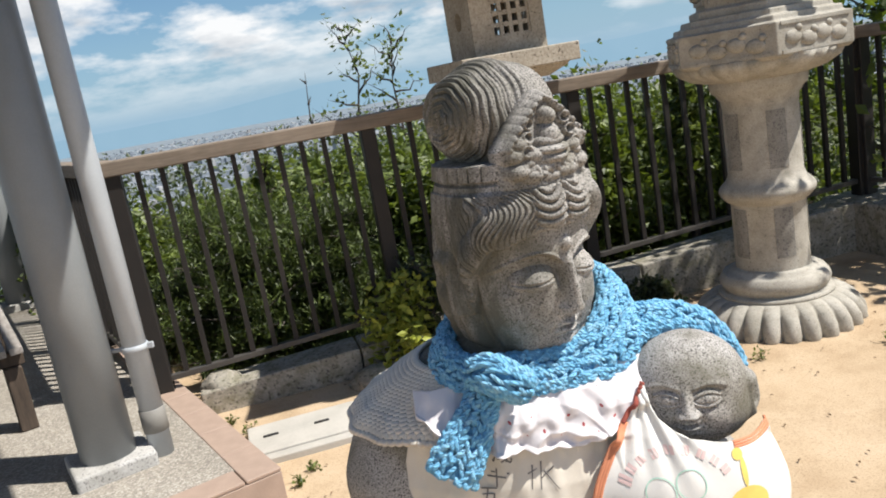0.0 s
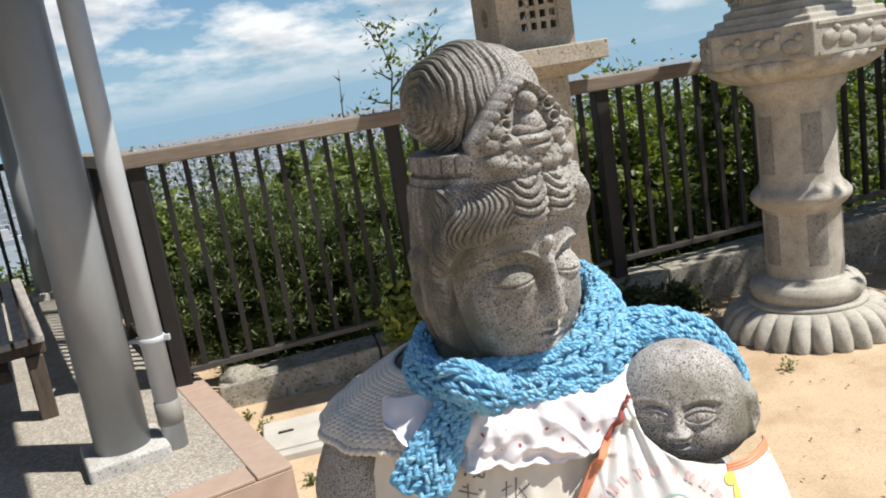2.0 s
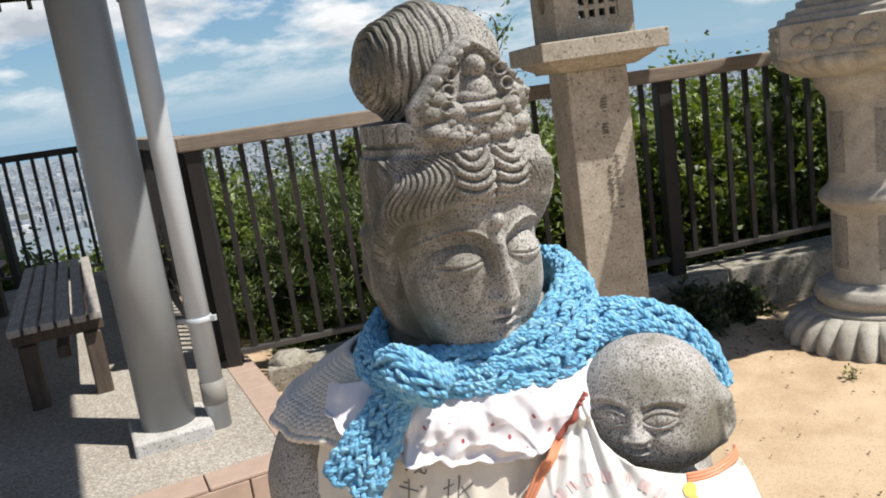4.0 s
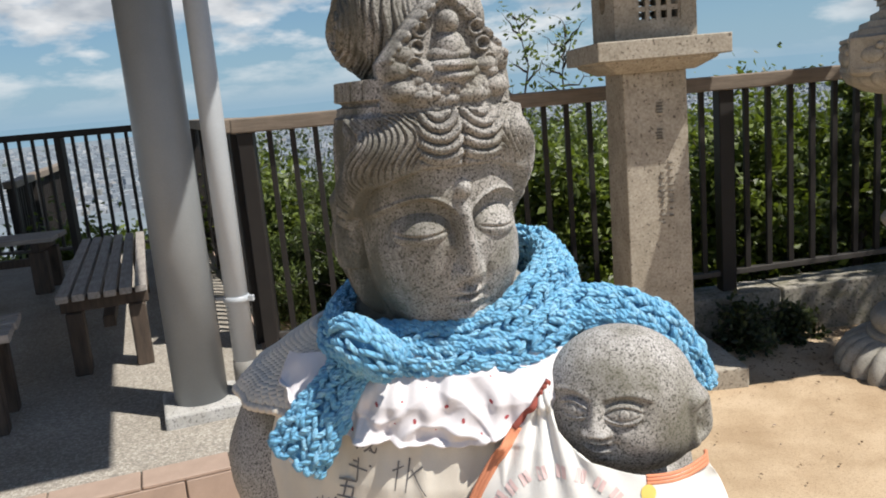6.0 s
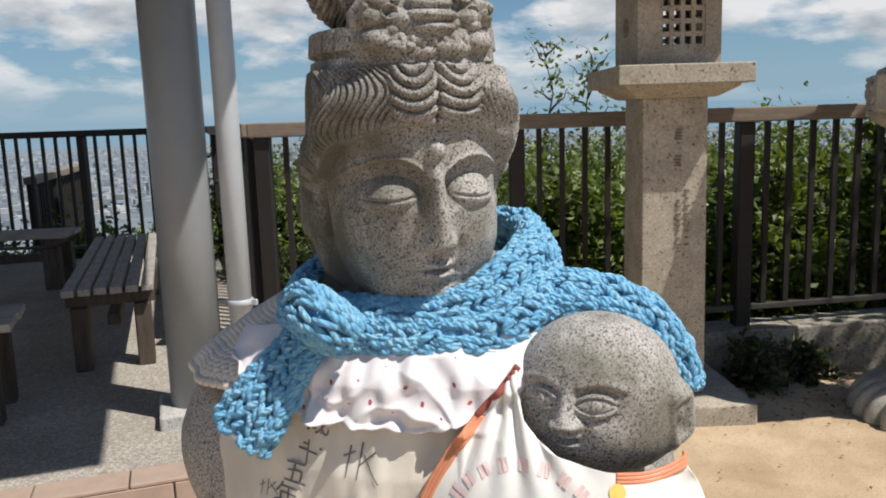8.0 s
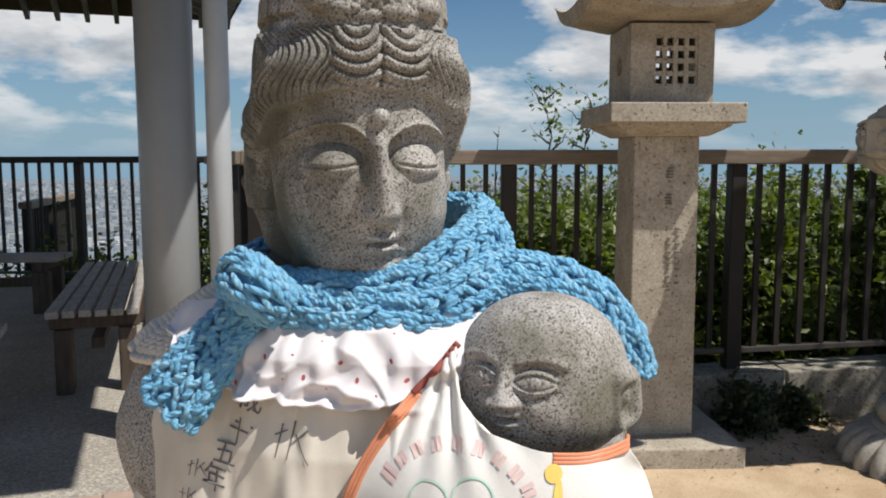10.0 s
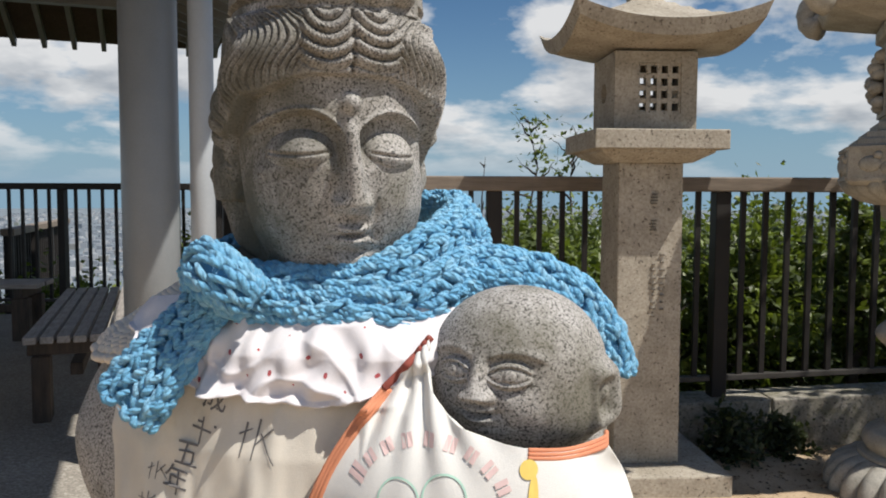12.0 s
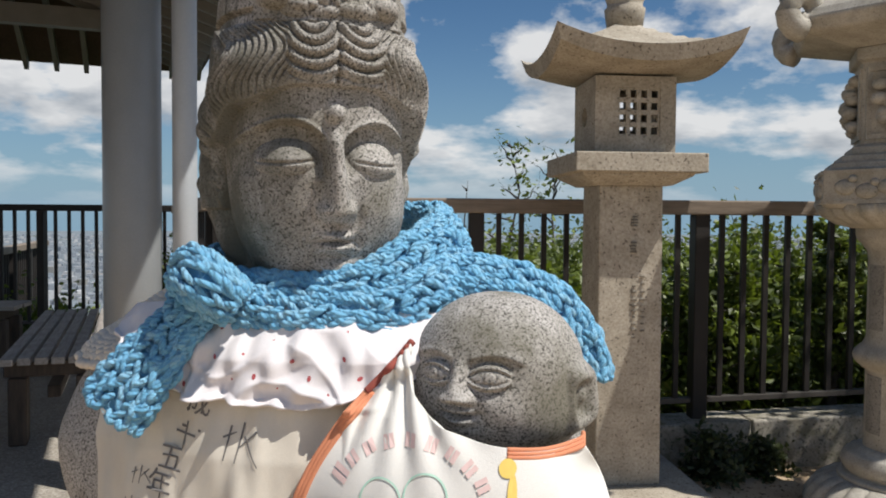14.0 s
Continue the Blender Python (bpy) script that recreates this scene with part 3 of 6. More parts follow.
def build_roof():
    """Hipped roof over the platform: board soffit, grey rafters with cut ends, beams on the columns."""
    x0, x1, x2, y0, y1, ze = -6.2, 0.34, 0.20, -0.96, 6.35, 2.62    # the open side's eave runs from x1 in front to x2 behind
    cx, cy, top = (x0 + x1) / 2, (y0 + y1) / 2, 3.9
    ob = empty("pavilion_roof", PLAT_M.copy())
    tagged(ob, "brown boarded pavilion roof with grey rafters", "roof")
    vs = [(x0, y0, ze), (x1, y0, ze), (x2, y1, ze), (x0, y1, ze), (cx, cy, top)]
    vs += [(x, y, z + 0.09) for x, y, z in vs]
    fs = [(1, 0, 4), (2, 1, 4), (3, 2, 4), (0, 3, 4), (5, 6, 9), (6, 7, 9), (7, 8, 9), (8, 5, 9), (0, 1, 6, 5), (1, 2, 7, 6), (2, 3, 8, 7), (3, 0, 5, 8)]
    link("roof_deck", mesh_of("roof_deck", vs, fs, [M_ROOFWOOD, M_ROOFTOP], False, [0] * 4 + [1] * 4 + [0] * 4), ob)
    slope = (top - ze) / (cy - y0)
    me = bpy.data.meshes.new("rafter")
    b = bar(bmesh.new(), (0, 0.04, 0.0), (0, 1.75, 1.75 * slope), 0.045, 0.085, 0.003)
    b.to_mesh(me)
    b.free()
    me.materials.append(M_RAFTER)
    x = 0.17
    while x > x0 + 0.1:
        link("rafter", me, ob, at=Matrix.Translation((x, y1 - 0.02, ze - 0.055)) @ Matrix.Rotation(math.pi, 4, 'Z'))
        link("rafter", me, ob, at=Matrix.Translation((x, y0 + 0.02, ze - 0.055)))
        x -= 0.273
    n = int((y1 - y0) / 0.31)
    for i in range(1, n):
        y = y0 + (y1 - y0) * i / n
        link("rafter", me, ob, at=Matrix.Translation((x1 + (x2 - x1) * i / n - 0.02, y, ze - 0.055)) @ Matrix.Rotation(math.pi / 2, 4, 'Z'))
        link("rafter", me, ob, at=Matrix.Translation((x0 + 0.02, y, ze - 0.055)) @ Matrix.Rotation(-math.pi / 2, 4, 'Z'))
    inv = PLAT_M.inverted()
    c = [inv @ q for q in (COL1, COL2, COL4, COL3)]
    for p, q in zip(c, c[1:] + c[:1]):
        part("beam", bar(bmesh.new(), (p.x, p.y, 2.77), (q.x, q.y, 2.77), 0.12, 0.17, 0.006), M_RAFTER, ob)


build_roof()


# ---- benches ----
def build_bench(at, length, label, n=6, width=0.43):
    ob = empty("slatted_bench", at)
    tagged(ob, label, "bench", "benches in the pavilion")
    pitch = width / n
    me = bpy.data.meshes.new("slat")
    b = box_bm(0.006, pitch - 0.009, 0, length, 0.385, 0.42, 0.005, 2)
    b.to_mesh(me)
    b.free()
    me.materials.append(M_BENCHWOOD)
    for i in range(n):
        link("slat", me, ob, at=pose(-width + i * pitch, 0.004 * ((i * 7) % 3), 0))
    for y in (0.10, length - 0.16):
        part("cross_beam", box_bm(-width + 0.01, -0.01, y, y + 0.06, 0.315, 0.3845, 0.004, 1), M_BENCHLEG, ob)
        for x in (-width + 0.03, -0.11):
            part("leg", box_bm(x, x + 0.08, y - 0.03, y + 0.09, -0.004, 0.3145, 0.006, 1), M_BENCHLEG, ob)
    part("stretcher", box_bm(-width / 2 - 0.03, -width / 2 + 0.03, 0.2, length - 0.2, 0.19, 0.25, 0.004, 1), M_BENCHLEG, ob)


def plat_pose(p, turn=0.0):
    return Matrix.Translation((p[0], p[1], 0)) @ Matrix.Rotation(PA - math.pi / 2 + turn, 4, 'Z')


build_bench(plat_pose((-2.0, 3.62)), 2.05, "weathered grey slatted wooden bench beside the column")
build_bench(plat_pose((-3.95, 5.72), math.radians(79)), 2.0, "weathered slatted bench by the far railing in the shade")
build_bench(plat_pose((-2.36, 3.18), math.radians(90)), 1.9, "dark weathered bench deep in the roof's shade")


# ---- square granite lantern ----
def square_ring(profile):
    """A square body; profile of (half width, z) from the bottom up."""
    verts, faces = [], []
    for h, z in profile:
        verts += [(-h, -h, z), (h, -h, z), (h, h, z), (-h, h, z)]
    m = len(profile)
    for j in range(m - 1):
        for i in range(4):
            faces.append((j * 4 + i, j * 4 + (i + 1) % 4, (j + 1) * 4 + (i + 1) % 4, (j + 1) * 4 + i))
    faces += [(3, 2, 1, 0), tuple((m - 1) * 4 + i for i in range(4))]
    return verts, faces


def bevelled(name, verts, faces, mat, parent, off=0.006, at=None):
    me = mesh_of(name, verts, faces, mat)
    ob = link(name, me, parent, at=at)
    mod = ob.modifiers.new("edge", 'BEVEL')
    mod.width, mod.segments, mod.limit_method, mod.angle_limit = off, 2, 'ANGLE', math.radians(25)
    return ob


LAN1 = Vector((0.41, 3.80, SAND_Z))


def build_square_lantern():
    at = Matrix.Translation((LAN1.x, LAN1.y, 0)) @ Matrix.Rotation(RAIL_A + math.radians(2), 4, 'Z')
    ob = empty("square_stone_lantern", at)
    tagged(ob, "square speckled granite garden lantern on a slab in the sand", "stone lantern", "stone lanterns")
    bevelled("base_slab", *square_ring([(0.31, -0.18), (0.31, -0.055)]), M_LANTERN, ob, 0.008)
    shaft = bevelled("shaft", *square_ring([(0.142, -0.056), (0.136, 1.225)]), M_LANTERN, ob, 0.006)
    bevelled("shelf", *square_ring([(0.165, 1.222), (0.235, 1.262), (0.235, 1.272), (0.276, 1.273), (0.276, 1.352)]), M_LANTERN, ob, 0.005)
    # fire box: four walls, lattice window in front and back, round openings in the sides
    h, z0, z1, t = 0.172, 1.351, 1.675, 0.035
    wx0, wx1, wz0, wz1 = -0.075, 0.105, 1.425, 1.628
    for sgn in (-1, 1):
        ya, yb = (-h, -h + t) if sgn < 0 else (h - t, h)
        part("fire_box_block", box_bm(-h, wx0, ya, yb, z0, z1), M_LANTERN, ob)
        part("fire_box_block", box_bm(wx1, h, ya, yb, z0, z1), M_LANTERN, ob)
        part("fire_box_block", box_bm(wx0, wx1, ya, yb, z0, wz0), M_LANTERN, ob)
        part("fire_box_block", box_bm(wx0, wx1, ya, yb, wz1, z1), M_LANTERN, ob)
        xa, xb = (-h, -h + t) if sgn < 0 else (h - t, h)
        fire = bmesh.new()
        n, r, cz = 24, 0.042, 1.52
        ring_o, ring_i = [], []
        for x in (xa, xb):
            for i in range(n):
                a = 2 * math.pi * (i + 0.5) / n
                c, s = math.cos(a), math.sin(a)
                k = 1 / max(abs(c) / (h - t), abs(s) / ((z1 - z0) / 2))
                ring_o.append(fire.verts.new((x, c * k, (z0 + z1) / 2 + s * k)))
                ring_i.append(fire.verts.new((x, c * r, cz + s * r)))
        for i in range(n):
            j = (i + 1) % n
            fire.faces.new((ring_o[i], ring_o[j], ring_i[j], ring_i[i]))
            fire.faces.new((ring_o[n + j], ring_o[n + i], ring_i[n + i], ring_i[n + j]))
            fire.faces.new((ring_i[i], ring_i[j], ring_i[n + j], ring_i[n + i]))
        bmesh.ops.recalc_face_normals(fire, faces=fire.faces)
        part("fire_box_side", fire, M_LANTERN, ob)
    for sgn in (-1, 1):
        lat = bmesh.new()
        ya, yb = (-h + 0.008, -h + 0.026) if sgn < 0 else (h - 0.026, h - 0.008)
        step_x, step_z = (wx1 - wx0) / 4, (wz1 - wz0) / 4
        for i in range(5):
            x = wx0 + i * step_x
            box_bm(max(x - 0.009, wx0), min(x + 0.009, wx1), ya, yb, wz0, wz1, 0, bm=lat)
        for i in range(5):
            z = wz0 + i * step_z
            box_bm(wx0, wx1, ya + 0.002, yb - 0.002, max(z - 0.010, wz0), min(z + 0.010, wz1), 0, bm=lat)
        part("lattice", lat, M_LANTERN, ob, "stone lattice window")
    # roof with upswept corners
    n = 17
    verts, faces = [], []

    def sheet(hw, zf):
        base = len(verts)
        for j in range(n):
            for i in range(n):
                u, v = -1 + 2 * i / (n - 1), -1 + 2 * j / (n - 1)
                verts.append((u * hw, v * hw, zf(u, v)))
        return base

    def top_z(u, v):
        m = max(abs(u), abs(v))
        c = min(abs(u), abs(v))
        return 1.765 + 0.185 * max(0, 1 - m) ** 1.35 / 1.0 + 0.075 * (m ** 2) * (c ** 2.2)

    def low_z(u, v):
        m = max(abs(u), abs(v))
        c = min(abs(u), abs(v))
        return 1.672 + 0.030 * m + 0.075 * (m ** 2) * (c ** 2.2)

    bt, bb = sheet(0.385, top_z), sheet(0.365, low_z)
    for j in range(n - 1):
        for i in range(n - 1):
            q = (j * n + i, j * n + i + 1, (j + 1) * n + i + 1, (j + 1) * n + i)
            faces.append(tuple(bt + k for k in q))
            faces.append(tuple(bb + k for k in reversed(q)))
    rim = [i for i in range(n)] + [j * n + n - 1 for j in range(1, n)] + [(n - 1) * n + i for i in range(n - 2, -1, -1)] + [j * n for j in range(n - 2, 0, -1)]
    for a, b in zip(rim, rim[1:] + rim[:1]):
        faces.append((bb + a, bb + b, bt + b, bt + a))
    me = mesh_of("roof", verts, faces, M_LANTERN, True)
    shaped = bmesh.new()
    shaped.from_mesh(me)
    for e in shaped.edges:
        e.smooth = e.calc_face_angle(0.0) < math.radians(35)
    shaped.to_mesh(me)
    shaped.free()
    link("roof", me, ob)
    v, f = lathe([(0.075, 1.90), (0.085, 1.965), (0.088, 1.99), (0.075, 2.0), (0.078, 2.02), (0.10, 2.07), (0.095, 2.13), (0.05, 2.19), (0.012, 2.235)], 40)
    link("finial", mesh_of("finial", v, f, M_LANTERN, True), ob)
    # worn cut inscription on the shaft's front: plain bars, the cuts' shade put into their colour
    rng = random.Random(5)
    for x, z, w, hh in [(0.012, 1.075, 0.03, 0.05), (0.012, 0.965, 0.03, 0.05)]:
        for k in range(4):
            part("inscription_bar", box_bm(x - w / 2 * rng.uniform(0.5, 1), x + w / 2 * rng.uniform(0.5, 1), -0.1455, -0.137, z - hh / 2 + k * 0.013, z - hh / 2 + k * 0.013 + 0.005, 0), M_CUT, shaft)
    for col, x in enumerate((0.015, 0.052)):
        z = 0.80 if col == 0 else 0.84
        for k in range(9):
            w = rng.uniform(0.012, 0.024)
            part("inscription_bar", box_bm(x - w / 2, x + w / 2, -0.1455, -0.138, z - 0.007, z, 0), M_CUT, shaft)
            z -= rng.uniform(0.022, 0.034)


build_square_lantern()


# ---- round carved lantern ----
LAN2 = Vector((1.60, 3.80, 0))


def poly_ring(profile, sides, turn):
    verts, faces = [], []
    for r, z in profile:
        for i in range(sides):
            a = turn + 2 * math.pi * i / sides
            verts.append((r * math.cos(a), r * math.sin(a), z))
    m = len(profile)
    for j in range(m - 1):
        for i in range(sides):
            faces.append((j * sides + i, j * sides + (i + 1) % sides, (j + 1) * sides + (i + 1) % sides, (j + 1) * sides + i))
    faces += [tuple(range(sides - 1, -1, -1)), tuple((m - 1) * sides + i for i in range(sides))]
    return verts, faces


def ball(c, r, sub=2):
    bm = bmesh.new()
    bmesh.ops.create_icosphere(bm, subdivisions=sub, radius=1)
    c = Vector(c)
    v = [tuple(c + Vector((p.co.x * r[0], p.co.y * r[1], p.co.z * r[2]))) for p in bm.verts]
    f = [tuple(x.index for x in q.verts) for q in bm.faces]
    bm.free()
    return v, f


def build_round_lantern():
    ob = empty("carved_stone_lantern", Matrix.Translation(LAN2))
    tagged(ob, "tall carved pale grey stone lantern on a lotus base", "stone lantern", "stone lanterns")

    def arc(r0, r1, z0, z1, n=10):
        return [(r0 + (r1 - r0) * math.sin(math.pi * k / n), z0 + (z1 - z0) * k / n) for k in range(n + 1)]

    # lotus base: overlapping down-turned petals
    n_p = 26
    prof = [(0.40, -0.17), (0.405, -0.13), (0.398, -0.09), (0.37, -0.045), (0.33, -0.015), (0.285, 0.0), (0.25, 0.004), (0.2, 0.004)]

    def petals(a, r, z):
        k = abs(math.sin(a * n_p / 2))
        s = max(0.0, (r - 0.26) / 0.14)
        return r - 0.055 * s * (1 - k ** 0.55)

    v, f = lathe(prof, n_p * 12, petals)
    link("lotus_base", mesh_of("lotus_base", v, f, M_CARVED, True), ob)
    v, f = lathe([(0.27, 0.0), (0.272, 0.012), (0.262, 0.02)] + arc(0.235, 0.258, 0.022, 0.112) + [(0.205, 0.116), (0.2, 0.125), (0.182, 0.135)], 72)
    link("foot_moulding", mesh_of("foot_moulding", v, f, M_CARVED, True), ob)
    v, f = lathe([(0.174, 0.13), (0.172, 0.30), (0.172, 0.452), (0.178, 0.462)] + arc(0.188, 0.222, 0.466, 0.562) + [(0.184, 0.567), (0.176, 0.585), (0.172, 0.60), (0.172, 0.92), (0.176, 0.955), (0.192, 0.975), (0.195, 0.985)]
                 + [(0.215, 1.0), (0.222, 1.03), (0.222, 1.05)], 72)
    shaft = link("shaft", mesh_of("shaft", v, f, M_CARVED, True), ob)
    md = shaft.modifiers.new("edge", 'EDGE_SPLIT')
    md.split_angle = math.radians(40)
    face_a = math.atan2(-LAN2.y, -LAN2.x)
    for z0, z1 in ((0.20, 0.44), (0.63, 0.90)):
        for k in range(5):
            a0 = face_a + math.radians(-8 + 72 * k + 30)
            vs, fs = [], []
            for j in range(2):
                for i in range(7):
                    a = a0 + math.radians(-15 + 5 * i)
                    for r in (0.1705, 0.1745):
                        vs.append((r * math.cos(a), r * math.sin(a), (z0, z1)[j]))
            for i in range(6):
                o = i * 2
                fs += [(o + 1, o + 3, 14 + o + 3, 14 + o + 1), (o, o + 1, o + 3, o + 2), (14 + o, 14 + o + 2, 14 + o + 3, 14 + o + 1)]
            fs += [(0, 14, 15, 1), (12, 13, 27, 26)]
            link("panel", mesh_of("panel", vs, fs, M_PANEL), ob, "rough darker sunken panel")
    turn = face_a + math.radians(12)
    # cap: ribbed underside and hexagonal platform with carved panels
    lv, lf = lathe([(0.24, 1.05), (0.30, 1.065), (0.36, 1.10), (0.385, 1.145)], 30 * 8, lambda a, r, z: r - 0.012 * (1 - abs(math.sin(a * 15))) * (r > 0.28))
    link("ribbed_underside", mesh_of("ribbed_underside", lv, lf, M_CARVED, True), ob)
    cap = bevelled("cap", *poly_ring([(0.40, 1.13), (0.425, 1.145), (0.425, 1.285), (0.39, 1.29), (0.385, 1.315), (0.35, 1.318), (0.345, 1.345), (0.30, 1.348)], 6, turn), M_CARVED, ob, 0.006)
    for k in range(6):
        a = turn + math.radians(30 + 60 * k)
        nrm = Vector((math.cos(a), math.sin(a), 0))
        tan = Vector((-math.sin(a), math.cos(a), 0))
        c = nrm * (0.425 * math.cos(math.radians(30)))
        pieces = []
        for s in (-0.125, -0.042, 0.042, 0.125):
            q = c + tan * s + Vector((0, 0, 1.205 + 0.008 * math.sin(s * 40)))
            pieces.append(ball((0, 0, 0), (0.045, 0.014, 0.032)))
            rot = Matrix.Rotation(a - math.pi / 2, 4, 'Z')
            pieces[-1] = ([tuple(q + (rot @ Vector(p))) for p in pieces[-1][0]], pieces[-1][1])
            b2 = ball((0, 0, 0), (0.018, 0.016, 0.016))
            q2 = q + tan * 0.03 + Vector((0, 0, 0.034))
            pieces.append(([tuple(q2 + (rot @ Vector(p))) for p in b2[0]], b2[1]))
        for v, f in pieces:
            link("carving", mesh_of("carving", v, f, M_CARVED, True), cap)
        fr = bmesh.new()
        for z in (1.155, 1.275):
            p0, p1 = c + tan * -0.19, c + tan * 0.19
            bar(fr, (p0.x, p0.y, z), (p1.x, p1.y, z), 0.012, 0.014, 0.0)
        part("moulding", fr, M_CARVED, cap)
    # fire box with carved sides
    bevelled("fire_box", *poly_ring([(0.30, 1.345), (0.30, 1.38), (0.262, 1.39), (0.262, 1.72), (0.29, 1.73), (0.29, 1.78)], 6, turn), M_CARVED, ob, 0.006)
    rng = random.Random(3)
    for k in range(6):
        a = turn + math.radians(30 + 60 * k)
        nrm = Vector((math.cos(a), math.sin(a), 0))
        tan = Vector((-math.sin(a), math.cos(a), 0))
        c = nrm * (0.262 * math.cos(math.radians(30)))
        fr = bmesh.new()
        for s in (-0.105, 0.105):
            q = c + tan * s
            bar(fr, (q.x, q.y, 1.41), (q.x, q.y, 1.70), 0.02, 0.02, 0.0)
        for z in (1.42, 1.69):
            p0, p1 = c + tan * -0.105, c + tan * 0.105
            bar(fr, (p0.x, p0.y, z), (p1.x, p1.y, z), 0.02, 0.02, 0.0)
        part("panel_frame", fr, M_CARVED, ob)
        pieces = []
        for j in range(12):
            z = 1.45 + 0.21 * j / 11
            q = c + tan * (0.05 * math.sin(j * 1.9)) + Vector((0, 0, z)) + nrm * (0.012 + 0.03 * math.sin(math.pi * j / 11) * rng.uniform(0.3, 1))
            pieces.append(ball(q, (0.034, 0.034, 0.026)))
        for v, f in pieces:
            link("carving", mesh_of("carving", v, f, M_CARVED, True), ob)
    # roof with rolled corner scrolls
    bevelled("roof", *poly_ring([(0.30, 1.78), (0.52, 1.83), (0.55, 1.88), (0.52, 1.92), (0.36, 2.03), (0.20, 2.16), (0.10, 2.2), (0.1, 2.24)], 6, turn), M_CARVED, ob, 0.01)
    for k in range(6):
        a = turn + math.radians(60 * k)
        c = Vector((0.53 * math.cos(a), 0.53 * math.sin(a), 1.915))
        pts = []
        for j in range(15):
            t = j / 14 * math.radians(400)
            r = 0.078 * (1 - 0.55 * j / 14)
            pts.append(c + Vector((math.cos(a), math.sin(a), 0)) * (r * math.sin(t)) + Vector((0, 0, -r * math.cos(t))))
        v, f = tube(pts, [0.052 * (1 - 0.4 * j / 14) for j in range(15)], 12)
        link("corner_scroll", mesh_of("corner_scroll", v, f, M_CARVED, True), ob)
    v, f = lathe([(0.11, 2.22), (0.14, 2.26), (0.10, 2.29), (0.15, 2.36), (0.14, 2.44), (0.06, 2.52), (0.01, 2.58)], 36)
    link("finial", mesh_of("finial", v, f, M_CARVED, True), ob)


build_round_lantern()


# ---- the statue: one carved granite figure with a child's head at its breast ----
HEAD_X, HEAD_Y, HEAD_TURN = 0.0728, 0.730, math.radians(32)
CHILD = (0.2045, 0.700, 0.983)
BODY_Z = [-0.02, 0.10, 0.40, 0.70, 0.85, 0.92, 0.96, 0.99, 1.01, 1.03, 1.05, 1.07, 1.09]
BODY_A = [0.205, 0.190, 0.175, 0.185, 0.190, 0.187, 0.180, 0.166, 0.138, 0.103, 0.072, 0.052, 0.046]
BODY_B = [0.150, 0.140, 0.125, 0.130, 0.134, 0.130, 0.122, 0.112, 0.097, 0.079, 0.062, 0.050, 0.046]
BODY_C = [0.790, 0.790, 0.790, 0.790, 0.790, 0.790, 0.790, 0.788, 0.784, 0.776, 0.765, 0.755, 0.745]


def body_at(z):
    return np.interp(z, BODY_Z, BODY_A), np.interp(z, BODY_Z, BODY_B), np.interp(z, BODY_Z, BODY_C)


def grooves(phase, sharp=0.6):
    return np.abs(np.sin(phase)) ** sharp


